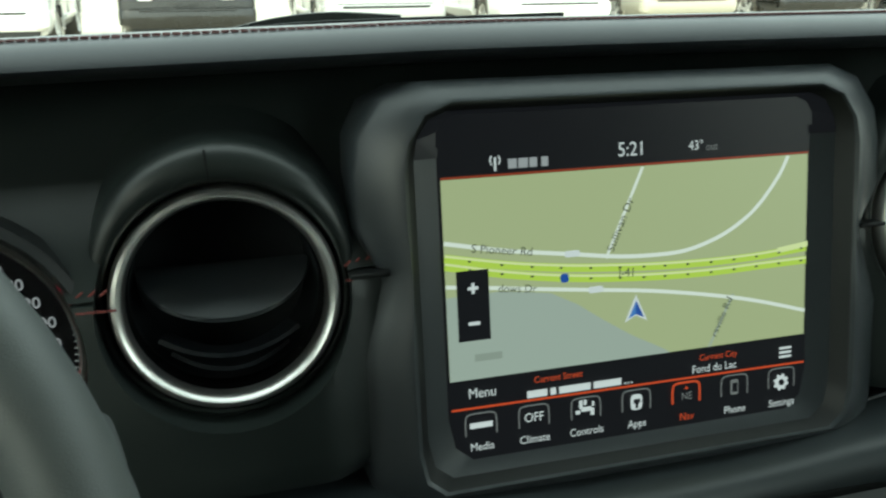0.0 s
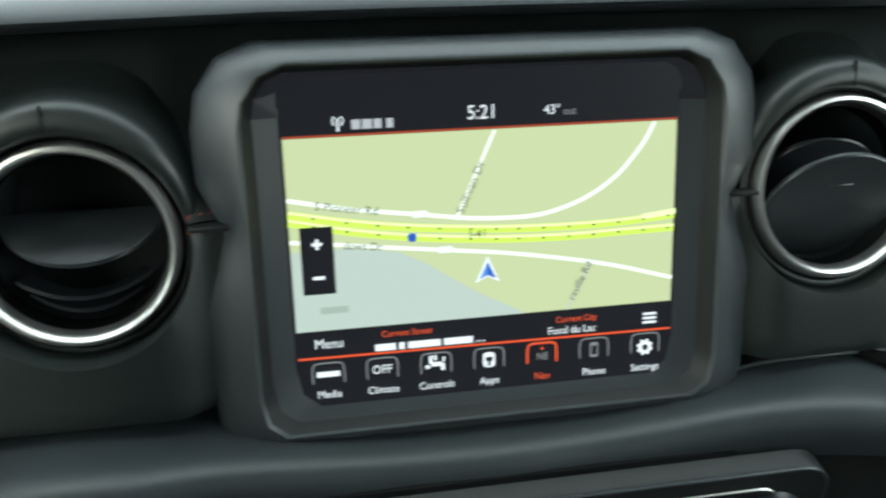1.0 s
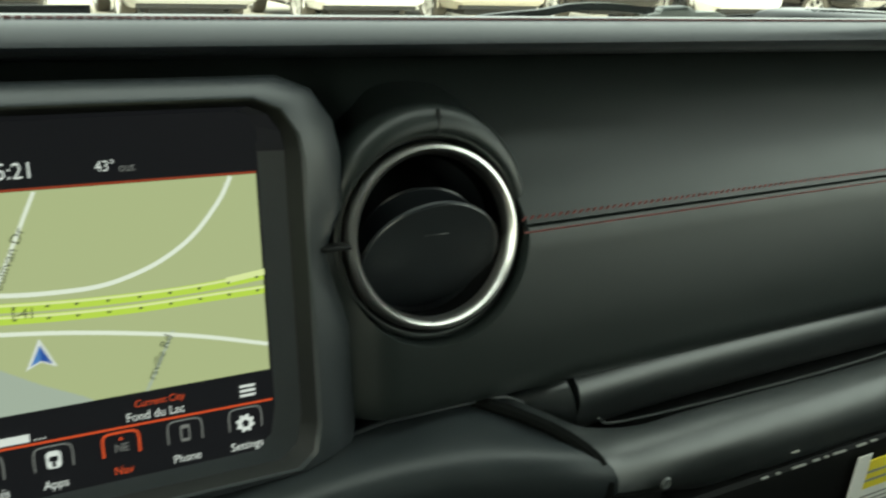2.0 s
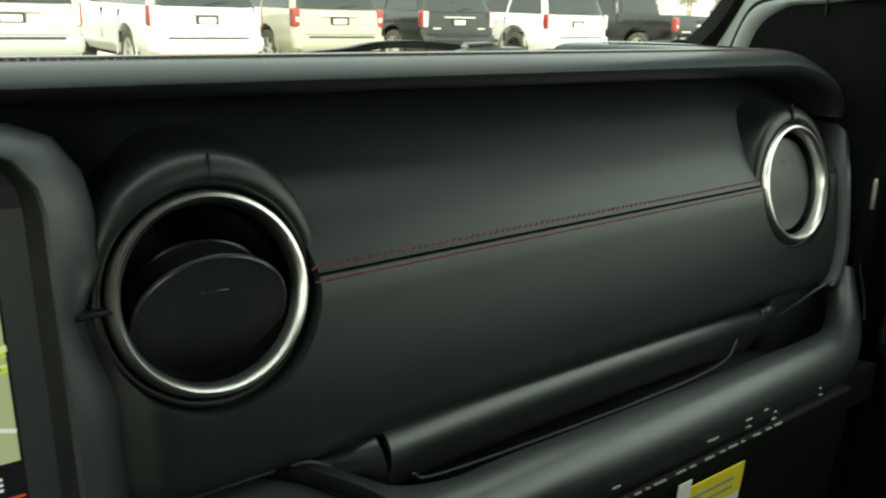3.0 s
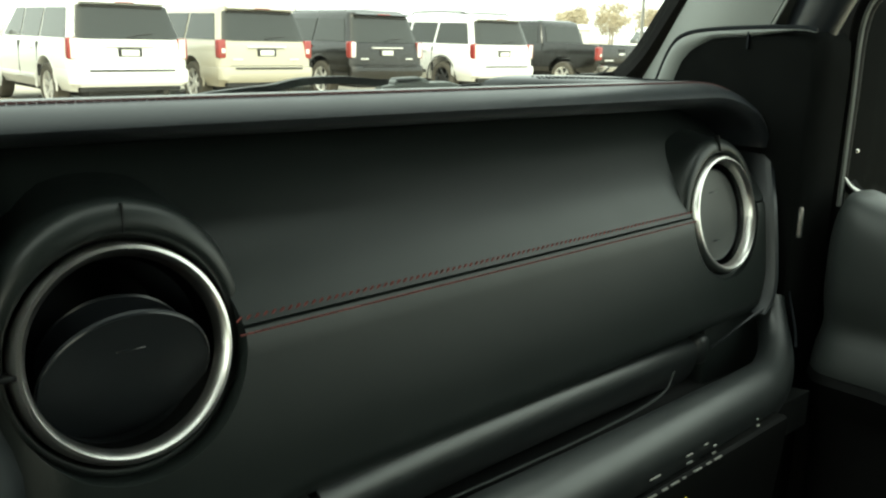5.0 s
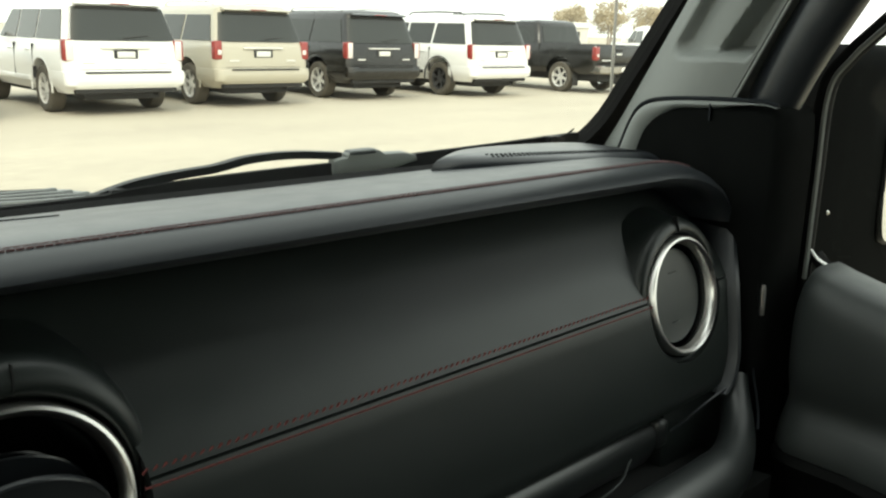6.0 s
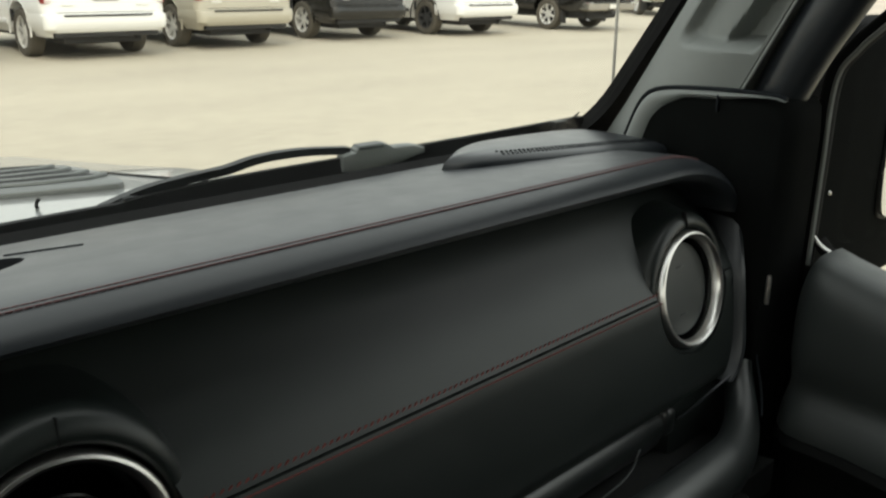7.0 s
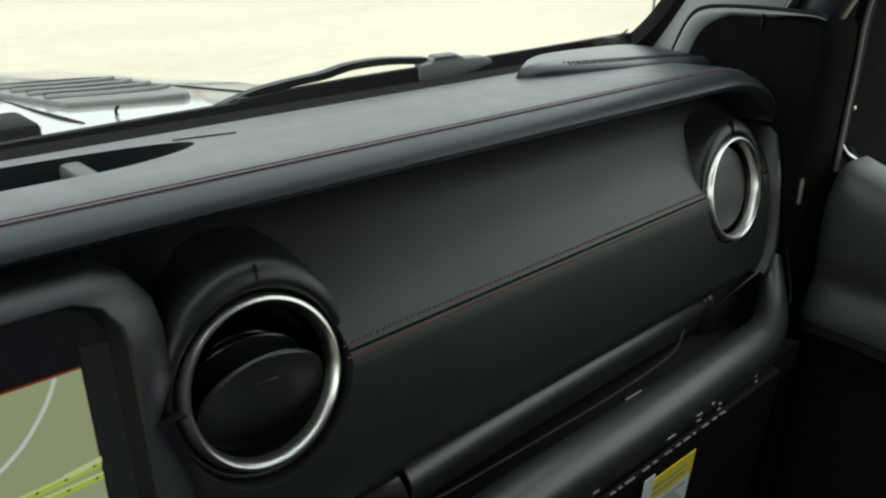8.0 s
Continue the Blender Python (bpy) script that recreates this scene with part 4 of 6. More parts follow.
for x in (-0.121, 0.121):
    part("knob", lathe([(0.0, 0.024), (0.015, 0.024), (0.0172, 0.022), (0.0180, 0.012), (0.0190, 0.003), (0.0205, 0.0)], 40), M_TRIM, stack, "round black climate knob", at=hvac @ Matrix.Translation((x, -0.014, 0.003)))
for x in np.linspace(-0.066, 0.066, 5):
    part("switch", block((x - 0.012, -0.026, 0.003), (x + 0.012, 0.000, 0.0065), 0.0015), M_TRIM, stack, at=hvac)
icons = bmesh.new()
for x in np.linspace(-0.066, 0.066, 5):
    box(icons, (x - 0.003, -0.012, 0.0066), (x + 0.003, -0.010, 0.0070))
box(icons, (0.070, 0.004, 0.0036), (0.082, 0.0065, 0.0040))
tagged(part("switch_marks", icons, M_PAPER, stack, at=hvac, smooth=False), kind="stuff")


# ---------------------------------------------------------------- driver's side
cluster = thing("speedometer", "round black speedometer with white figures and a red rim line", "gauge", facing(GAUGE[0], 0.003, GAUGE[1], 0.06))
R = GAUGE[2]
L_FIGURE = glow("lit_figures", (0.45, 0.44, 0.44), 1.0)
part("gauge_ring", lathe([(R - 0.005, -0.006), (R - 0.0035, 0.006), (R - 0.001, 0.0085), (R + 0.002, 0.006), (R + 0.003, -0.004)], 64), M_DARK, cluster)
part("gauge_edge", lathe([(R - 0.0068, 0.0035), (R - 0.0056, 0.0048), (R - 0.0044, 0.0035)], 64), M_CHROME, cluster)
part("dial", lathe([(0.0, -0.010), (R - 0.003, -0.010), (R - 0.003, -0.013), (0, -0.013)], 48), M_GLOSS, cluster)
part("inner_ring", lathe([(0.0255, -0.010), (0.0265, -0.0075), (0.0285, -0.0075), (0.0295, -0.010)], 48), M_PILLAR, cluster)
part("red_line", lathe([(R - 0.0078, -0.0099), (R - 0.0078, -0.0094), (R - 0.0070, -0.0094), (R - 0.0070, -0.0099)], 48), glow("gauge_red", (0.45, 0.04, 0.06), 1.0), cluster)
for text, a in (("60", 67), ("70", 53.5), ("80", 40), ("90", 26), ("100", 12.4), ("110", -1.3), ("120", -15), ("130", -29)):
    wording(text, 0.0064, L_FIGURE, cluster, pose(0.0370 * math.cos(radians(a)), 0.0370 * math.sin(radians(a)), -0.0093), "figure")
ticks = bmesh.new()
for i in range(44):
    a = radians(-60 + i * 3.3)
    box(ticks, (R - 0.0098, -0.0002, -0.0098), (R - 0.0082, 0.0002, -0.0092), m=Matrix.Rotation(a, 4, "Z"))
tagged(part("ticks", ticks, L_GREY, cluster, smooth=False), kind="stuff")

wheel = thing("steering_wheel", "grey leather steering wheel rim in front of the gauges", "steering wheel",
              Matrix.Translation((-0.399, -0.126, 1.020)) @ pose(0, 0, 0, 90 - 25, 0, 0))


bm = bmesh.new()
rings = []
for i in range(72):
    a = 2 * math.pi * i / 72
    rings.append([((0.185 + 0.0150 * math.cos(b)) * math.cos(a), (0.185 + 0.0150 * math.cos(b)) * math.sin(a), 0.0165 * math.sin(b)) for b in np.linspace(0, 2 * math.pi, 17)[:-1]])
rings.append(rings[0])
skin(bm, rings, ends=False)
bmesh.ops.remove_doubles(bm, verts=bm.verts, dist=1e-6)
part("rim", bm, M_PILLAR, wheel, "smooth grey leather rim")
part("hub", lathe([(0, 0.012), (0.05, 0.010), (0.068, 0.0), (0.068, -0.03), (0.04, -0.09), (0, -0.09)], 40), M_DARK, wheel)
for a in (-12, 192, 270):
    part("spoke", sweep([Vector((math.cos(radians(a)) * r, math.sin(radians(a)) * r, -0.006)) for r in (0.06, 0.12, 0.18)], [(-0.018, -0.006), (0.018, -0.006), (0.016, 0.006), (-0.016, 0.006)], up=(0, 0, 1)), M_DARK, wheel)
stalk = thing("column_stalk", "grey plastic stalk behind the steering wheel", "stalk", pose(-0.2195, -0.060, 1.0540, 0, 0, 0) @ Matrix.Diagonal((0.50, 0.8, 0.65, 1)))
part("paddle", plate(curve2([(-0.022, 0.020), (0.002, 0.019), (0.009, 0.008), (0.013, -0.012), (0.004, -0.017), (-0.008, -0.018), (-0.022, -0.012), (-0.022, 0.020)], 4)[:-1], -0.005, 0.005, 0.002), M_PILLAR, stalk, at=pose(0, 0, 0, 78, 0, 0))
part("lever", sweep([Vector((-0.02, 0.0, 0.0)), Vector((-0.09, 0.0, -0.03)), Vector((-0.14, 0.02, -0.06))], circle(0.007, 10)), M_DARK, stalk)


# ---------------------------------------------------------------- cabin shell
def glass_y(z):
    return 0.932 - 0.65 * z


ws = facing(0, glass_y(1.16), 1.16, -0.65)
pane = bmesh.new()
skin(pane, [[(x, v, z) for x, v in rounded(1.53, 0.62, 0.06, 6, 0, 0.285)] for z in (-0.010, -0.006)])
win = tagged(part("window_1", pane, M_GLASS, None, smooth=False, at=ws), "clear laminated windscreen", "windscreen", kind="structure")
win.visible_shadow = False
frit_out, frit_in = rounded(1.58, 0.68, 0.07, 8, 0, 0.285), rounded(1.450, 0.594, 0.055, 8, 0, 0.288)
bm = bmesh.new()
skin(bm, [[(x, v, z) for x, v in r] for r, z in ((frit_out, -0.016), (frit_out, -0.003), (frit_in, -0.003), (frit_in, -0.016), (frit_out, -0.016))], ends=False)
bmesh.ops.remove_doubles(bm, verts=bm.verts, dist=1e-6)
part("window_frame", bm, M_RUBBER, win, "black rubber windscreen surround", at=pose(0, 0, 0))


def pillar_trim(s):
    """Windscreen pillar: grey moulded trim with a hollow, and the tubular bar beside it."""
    name = "windscreen_pillar"
    p = thing(name, "grey moulded windscreen pillar trim with a scooped hollow", "pillar", pose(0, 0, 0))
    rows = []
    for z in [*np.linspace(1.15, 1.235, 8), *np.linspace(1.239, 1.33, 46), *np.linspace(1.34, 1.68, 28)]:
        wy, sy = glass_y(z) - 0.006, 0.029 - 0.50 * (z - 1.218)
        ring = []
        for k in range(61):
            t = k / 60
            front = 0.729 - 0.115 * min(0.2, max(0.0, z - 1.19))
            x = front + (0.698 - front) * t ** 0.8
            y = wy + (sy - wy) * t
            bulge = 0.012 * math.sin(math.pi * t)
            ease = lambda q: (lambda w: w * w * (3 - 2 * w))(max(0.0, min(1.0, q)))
            inside = lambda a, b, r: r - math.hypot(r - a, r - b) if a < r and b < r else min(a, b)
            wide = (wy - sy)
            shallow = inside((t - 0.15) * wide, z - 1.2465, 0.018)
            deep = inside((t - 0.57 - 1.5 * max(0.0, z - 1.262)) * wide, z - 1.2525, 0.007)
            dent = (0.013 * ease(shallow / 0.011) + 0.022 * ease(deep / 0.007)) * ease((0.965 - t) / 0.06) * ease((1.56 - z) / 0.05)
            ring.append((s * (x - bulge + dent), y - bulge * 0.4, z))
        ring += [(s * 0.735, sy - 0.004, z), (s * 0.80, sy + 0.02, z), (s * 0.80, wy - 0.01, z)]
        rows.append(ring)
    part("trim", skin(bmesh.new(), rows), M_POST, p)
    part("trim_seam", sweep([Vector((s * 0.6985, 0.0265 - 0.50 * (z - 1.218), z)) for z in np.linspace(1.20, 1.66, 14)], circle(0.0016, 6), up=(1, 0, 0)), M_POST, p, "thin raised seam")
    tube = smooth_path([(s * 0.735, 0.028, 1.00), (s * 0.730, 0.026, 1.12), (s * 0.724, 0.015, 1.19), (s * 0.719, -0.007, 1.245), (s * 0.714, -0.036, 1.295), (s * 0.708, -0.082, 1.37), (s * 0.70, -0.18, 1.52), (s * 0.69, -0.28, 1.67)], 6)
    part("padded_bar", sweep(tube, circle(0.017, 18, 0.021)), M_TRIM, p, "black padded bar")
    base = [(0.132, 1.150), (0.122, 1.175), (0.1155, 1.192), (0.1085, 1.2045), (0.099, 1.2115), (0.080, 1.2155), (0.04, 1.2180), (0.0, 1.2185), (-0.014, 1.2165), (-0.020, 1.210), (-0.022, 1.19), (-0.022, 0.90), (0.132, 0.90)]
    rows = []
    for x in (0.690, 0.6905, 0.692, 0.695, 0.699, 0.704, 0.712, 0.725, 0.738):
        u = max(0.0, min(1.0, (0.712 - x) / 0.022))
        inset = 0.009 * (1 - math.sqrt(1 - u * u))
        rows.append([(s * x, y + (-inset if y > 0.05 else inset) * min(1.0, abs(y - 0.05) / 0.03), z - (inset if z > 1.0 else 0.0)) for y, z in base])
    # the cover's shaded side is put into its colour: near black
    part("base_cover", skin(bmesh.new(), rows), M_HOUSING, p, "pillar base cover painted black for shade")
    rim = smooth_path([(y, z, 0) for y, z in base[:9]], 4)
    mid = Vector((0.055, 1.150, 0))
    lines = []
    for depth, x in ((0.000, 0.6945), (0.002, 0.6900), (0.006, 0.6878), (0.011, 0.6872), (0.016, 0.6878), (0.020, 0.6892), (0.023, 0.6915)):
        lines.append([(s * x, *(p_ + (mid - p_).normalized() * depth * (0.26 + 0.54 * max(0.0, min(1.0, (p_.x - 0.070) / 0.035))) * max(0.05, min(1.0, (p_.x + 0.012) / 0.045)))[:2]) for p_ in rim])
    # the part of the same cover that catches the light, painted pale
    part("base_flange", skin(bmesh.new(), lines, closed=False), M_POST, p, "lit edge of the pillar base cover, painted pale")
    part("base_joint", block((s * 0.6872, 0.0380, 1.203), (s * 0.700, 0.0395, 1.2160)), M_VOID, p, smooth=False)
    part("base_shadow_gap", sweep([Vector((s * 0.693, p_.x + 0.0006, p_.y + 0.0012)) for p_ in rim], circle(0.0018, 6), up=(1, 0, 0)), M_VOID, p, "dark joint above the base cover")
    # near black too, for the shade beside the door
    part("hinge_post", block((s * 0.733, -0.012, 0.55), (s * 0.755, 0.10, 1.215), 0.004), M_HOUSING, p, "hinge post painted black for shade")
    return p


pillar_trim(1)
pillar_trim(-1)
pin = thing("door_switch", "small chrome door switch in the dark hinge post", "switch", pose(0.6870, -0.0215, 1.0745))
part("plunger", lathe([(0, 0.012), (0.0014, 0.012), (0.0020, 0.009), (0.0020, -0.012), (0, -0.012)], 12), M_CHROME, pin, at=pose(0, 0, 0, 2, -8, 0))


def door(s):
    d = thing("car_door", "black moulded car door trim with a window ledge and armrest", "door", pose(0, 0, 0))
    rows = []
    ys = [-0.040, -0.043, -0.048, -0.055, -0.065, -0.08, -0.10, -0.125, -0.155, -0.19, -0.24, -0.30, -0.40, -0.55, -0.75, -1.05]
    for y in ys:
        t = min(1.0, (-0.04 - y) / 0.25)
        topz = 1.100 - 0.050 * t ** 0.75 - 0.02 * max(0.0, 1 - (-0.04 - y) / 0.012) ** 2
        arm = 0.030 * max(0.0, min(1.0, (-y - 0.10) / 0.2))
        inset = 0.016 * max(0.0, 1 - (-0.04 - y) / 0.02) ** 2
        sec = profile([(0.790, topz - 0.012), (0.768, topz), (0.742, topz + 0.001), (0.728, topz - 0.008), (0.7225, topz - 0.028), (0.724, 1.015),
                       (0.731 - arm * 0.3, 0.990), (0.722 - arm, 0.974), (0.716 - arm, 0.955), (0.724 - arm, 0.930), (0.738, 0.895), (0.736, 0.75), (0.74, 0.60), (0.79, 0.60)], 3)
        rows.append([(s * (x + inset - 0.014 * (x < 0.765)), y + 0.010, z) for x, z in sec])
    part("trim_panel", skin(bmesh.new(), rows), M_DOOR, d)
    # a black skin over the lower door, painting in the shade there
    rows = []
    for y in ys:
        arm = 0.030 * max(0.0, min(1.0, (-y - 0.10) / 0.2))
        inset = 0.016 * max(0.0, 1 - (-0.04 - y) / 0.02) ** 2
        sec = profile([(0.79, 0.9535), (0.7150 - arm, 0.9535), (0.7225 - arm, 0.930), (0.7365, 0.895), (0.7340, 0.75), (0.7380, 0.60), (0.79, 0.60)], 3)
        rows.append([(s * (x + inset - 0.0155 * (x < 0.765)), y + 0.0095, z) for x, z in sec])
    part("lower_panel", skin(bmesh.new(), rows), M_BLACK, d, "lower door panel painted black for shade")
    seal = smooth_path([(s * 0.768, -0.012, 1.05), (s * 0.768, -0.012, 1.16), (s * 0.768, -0.013, 1.226), (s * 0.768, -0.026, 1.252), (s * 0.768, -0.055, 1.283), (s * 0.768, -0.19, 1.42), (s * 0.76, -0.36, 1.60)], 6)
    part("window_seal", sweep(seal, circle(0.007, 10), up=(1, 0, 0)), M_RUBBER, d, "black rubber window seal")
    edge = smooth_path([(s * 0.7525, -0.0215, 1.080), (s * 0.7525, -0.0210, 1.16), (s * 0.7525, -0.0215, 1.226), (s * 0.7525, -0.0350, 1.252), (s * 0.7525, -0.064, 1.283), (s * 0.751, -0.199, 1.42), (s * 0.746, -0.369, 1.60)], 6)
    part("seal_edge", sweep(edge, circle(0.0021, 6), up=(1, 0, 0)), M_POST, d, "thin grey seal edge")
    part("sill_strip", sweep(smooth_path([(s * 0.772, -0.020, 1.096), (s * 0.772, -0.035, 1.086), (s * 0.772, -0.10, 1.070), (s * 0.772, -0.2, 1.060), (s * 0.772, -0.45, 1.052), (s * 0.772, -1.0, 1.05)], 6), circle(0.006, 8)), M_RUBBER, d)
    part("sill_edge", sweep(smooth_path([(s * 0.760, -0.020, 1.102), (s * 0.760, -0.035, 1.0925), (s * 0.760, -0.10, 1.076), (s * 0.760, -0.2, 1.066), (s * 0.760, -0.45, 1.058), (s * 0.760, -1.0, 1.056)], 6), circle(0.0013, 6)), M_CHROME, d, "thin bright sill edge")
    part("armrest_crease", sweep([Vector((s * 0.721, -0.09 - i * 0.03, 1.012 + 0.010 * math.sin(i / 5))) for i in range(12)], circle(0.003, 8)), M_TRIM, d)
    part("speaker_ring", lathe([(0.030, 0.0), (0.033, 0.004), (0.037, 0.004), (0.040, 0.0)], 32), M_TRIM, d, at=Matrix.Translation((s * 0.735, -0.12, 0.88)) @ pose(0, 0, 0, 0, -90 * s, 0))
    part("lock_knob", lathe([(0, 0.006), (0.0025, 0.005), (0.004, 0.0), (0, -0.002)], 12), M_CHROME, d, at=Matrix.Translation((s * 0.733, -0.105, 0.885)) @ pose(0, 0, 0, 0, -90 * s, 0))
    g = bmesh.new()
    skin(g, [[(x, -0.012, 1.08), (x, -0.012, 1.228), (x, -0.055, 1.283), (x, -0.36, 1.60), (x, -1.05, 1.62), (x, -1.05, 1.05)] for x in (s * 0.776, s * 0.780)])
    wp = part("window_pane", g, M_SIDE_GLASS, d, "clear side window", smooth=False)
    wp.visible_shadow = False
    return d


door(1)
door(-1)


def wing_mirror(s):
    w = thing("wing_mirror", "black wing mirror housing with its glass outside the side window", "mirror", pose(s * 0.96, 0.07, 1.152))
    part("housing", block((-0.178, -0.050, -0.165), (0.205, 0.060, 0.110), 0.024, 4), M_HOUSING, w)
    edge = curve2([(0.026, 0.052), (0.042, 0.070), (0.09, 0.078), (0.180, 0.072), (0.190, 0.0), (0.175, -0.078), (0.09, -0.088), (0.050, -0.086), (0.034, -0.068), (0.030, 0.0), (0.026, 0.052)], 4)[:-1]
    part("mirror_glass", plate([(s * x, z) for x, z in edge], 0.0, 0.002), M_MIRROR, w, "clear mirror glass", smooth=False, at=pose(0, -0.0505, 0, 90 - 2.8, 0, 0))
    part("glass_frame", sweep([Vector((s * x, -0.0515, z)) for x, z in edge + edge[:1]], circle(0.003, 6), up=(0, 1, 0)), M_DARK, w)
    part("arm", block((-0.19, -0.02, -0.13), (-0.05, 0.04, -0.08), 0.012), M_VOID, w)
    for x, z in ((-0.125, 0.072), (-0.135, 0.050), (-0.085, -0.040)):
        part("screw", lathe([(0, 0.002), (0.0015, 0.0015), (0.0022, 0)], 10), M_CHROME, w, at=Matrix.Translation((s * x, -0.0502, z)) @ pose(0, 0, 0, 90, 0, 0))
    return w


wing_mirror(1)

# shell that closes the cabin round, above and behind the seats
tagged(part("ceiling", block((-0.74, -1.300, 1.707), (0.74, -0.17, 1.76), 0.02), M_CLOTH), "dark cabin roof lining", "ceiling", kind="structure")
tagged(part("floor", block((-0.79, -1.34, 0.40), (0.79, 0.30, 0.46)), M_RUBBER), "black cabin floor", "floor", kind="structure")
tagged(part("wall_right", block((0.795, -1.34, 0.42), (0.84, 0.10, 1.05), 0.01), M_DARK), "dark lower cabin side", "wall", kind="structure")
for s in (-1, 1):
    tagged(part("trim", block((s * 0.70, -1.30, 0.46), (s * 0.78, -1.10, 1.71), 0.02), M_DARK), "dark door post", "trim", kind="structure")
    tagged(part("trim", block((s * 0.70, -1.30, 1.62), (s * 0.79, -0.30, 1.705), 0.02), M_DARK), "dark roof rail", "trim", kind="structure")
# an added wall, out of view, keeps rear light off the dash
tagged(part("wall_back", block((-0.79, -1.34, 0.462), (0.79, -1.303, 1.76)), M_DARK), "plain dark wall added unseen to shut out light from behind", "wall", kind="structure")
tagged(part("wall_front", block((-0.78, 0.12, 0.42), (0.78, 0.16, 1.13)), M_DARK), "dark bulkhead behind the dashboard", "wall", kind="structure")
tagged(part("trim", block((-0.78, -0.24, 1.655), (0.78, -0.14, 1.72), 0.02), M_DARK), "windscreen header", "trim", kind="structure")

# ---------------------------------------------------------------- own bonnet, scuttle and wipers
scuttle = tagged(part("scuttle", along_x([(0.178, 1.150), (0.205, 1.149), (0.24, 1.140), (0.30, 1.118), (0.34, 1.10), (0.34, 1.02), (0.17, 1.02)], -0.79, 0.79, 12), M_RUBBER), "black plastic scuttle panel below the windscreen", "scuttle panel")
part("raised_lip", sweep(smooth_path([(-0.02, 0.246, 1.143), (0.02, 0.246, 1.145), (0.16, 0.241, 1.149), (0.25, 0.239, 1.151), (0.32, 0.238, 1.152), (0.45, 0.236, 1.153), (0.60, 0.226, 1.152)], 6), [(-0.006, -0.014), (0.006, -0.014), (0.003, 0.004), (-0.003, 0.004)]), M_RUBBER, scuttle)
wip = thing("windscreen_wiper", "black windscreen wiper resting along the foot of the glass", "wiper", pose(0, 0, 0))
blade = smooth_path([(0.288, 0.238, 1.150), (0.32, 0.237, 1.1545), (0.40, 0.235, 1.158), (0.51, 0.226, 1.161), (0.60, 0.210, 1.166), (0.712, 0.186, 1.174)], 6)
part("blade", sweep(blade, [(-0.006, -0.014), (0.006, -0.014), (0.003, 0.004), (-0.003, 0.004)]), M_RUBBER, wip)
part("arm", sweep(smooth_path([(0.290, 0.246, 1.152), (0.32, 0.243, 1.1605), (0.35, 0.241, 1.1645), (0.378, 0.239, 1.1670), (0.405, 0.238, 1.1715), (0.44, 0.235, 1.1725), (0.480, 0.231, 1.1695)], 6), [(-0.004, -0.0035), (0.004, -0.0035), (0.004, 0.002), (-0.004, 0.002)]), M_DARK, wip)
part("arm_joint", block((0.302, 0.236, 1.152), (0.314, 0.246, 1.1590), 0.003), M_DARK, wip)
mount_at = Matrix.Translation((0.495, 0.222, 1.1645)) @ pose(0, 0, 0, 90, -3, -14)
part("mount", plate(curve2([(-0.026, -0.009), (-0.025, 0.003), (-0.014, 0.0045), (-0.012, 0.0080), (0.012, 0.0085), (0.018, 0.0045), (0.036, 0.0040), (0.046, -0.003), (0.0, -0.011), (-0.026, -0.009)], 2)[:-1], -0.006, 0.006, 0.0015), M_POST, wip, at=mount_at)
part("mount_clip", block((-0.012, 0.006, -0.0068), (0.010, 0.0092, 0.0068), 0.001, 1), M_PILLAR, wip, at=mount_at)
part("blade_tip", block((0.674, 0.184, 1.170), (0.690, 0.194, 1.1765), 0.001, 1), M_DARK, wip)
part("tip_spike", sweep([Vector((0.684, 0.188, 1.1745)), Vector((0.699, 0.187, 1.1765)), Vector((0.7080, 0.186, 1.1815))], circle(0.0016, 6), scale=lambda k: 1.0 - 0.6 * k), M_DARK, wip)
part("tip_spike", sweep([Vector((0.688, 0.187, 1.173)), Vector((0.705, 0.186, 1.1725)), Vector((0.7120, 0.184, 1.1740))], circle(0.0013, 6), scale=lambda k: 1.0 - 0.5 * k), M_DARK, wip)
wip2 = thing("windscreen_wiper", "black windscreen wiper resting along the foot of the glass", "wiper", pose(0, 0, 0))
part("blade", sweep(smooth_path([(-0.255, 0.236, 1.146), (-0.20, 0.232, 1.152), (-0.12, 0.222, 1.162), (0.05, 0.205, 1.166)], 6), [(-0.006, -0.012), (0.006, -0.012), (0.003, 0.005), (-0.003, 0.005)]), M_RUBBER, wip2)
part("arm", sweep(smooth_path([(-0.20, 0.262, 1.140), (-0.15, 0.246, 1.160), (-0.10, 0.238, 1.168), (-0.05, 0.230, 1.166)], 6), [(-0.005, -0.004), (0.005, -0.004), (0.005, 0.004), (-0.005, 0.004)]), M_DARK, wip2)

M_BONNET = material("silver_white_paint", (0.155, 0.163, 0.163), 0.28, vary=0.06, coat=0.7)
M_LOUVRE = material("grey_louvre_plastic", (0.095, 0.103, 0.100), 0.42, vary=0.10, bump=0.2, bump_scale=1500)
hood = thing("bonnet", "white car bonnet with black louvred vents", "bonnet", pose(0, 0, 0))


def hood_z(x, y):
    return 1.088 - 0.085 * max(0, y - 0.33) - 0.052 * max(0, y - 0.8) - 0.09 * max(0.0, abs(x) - 0.46) ** 1.0


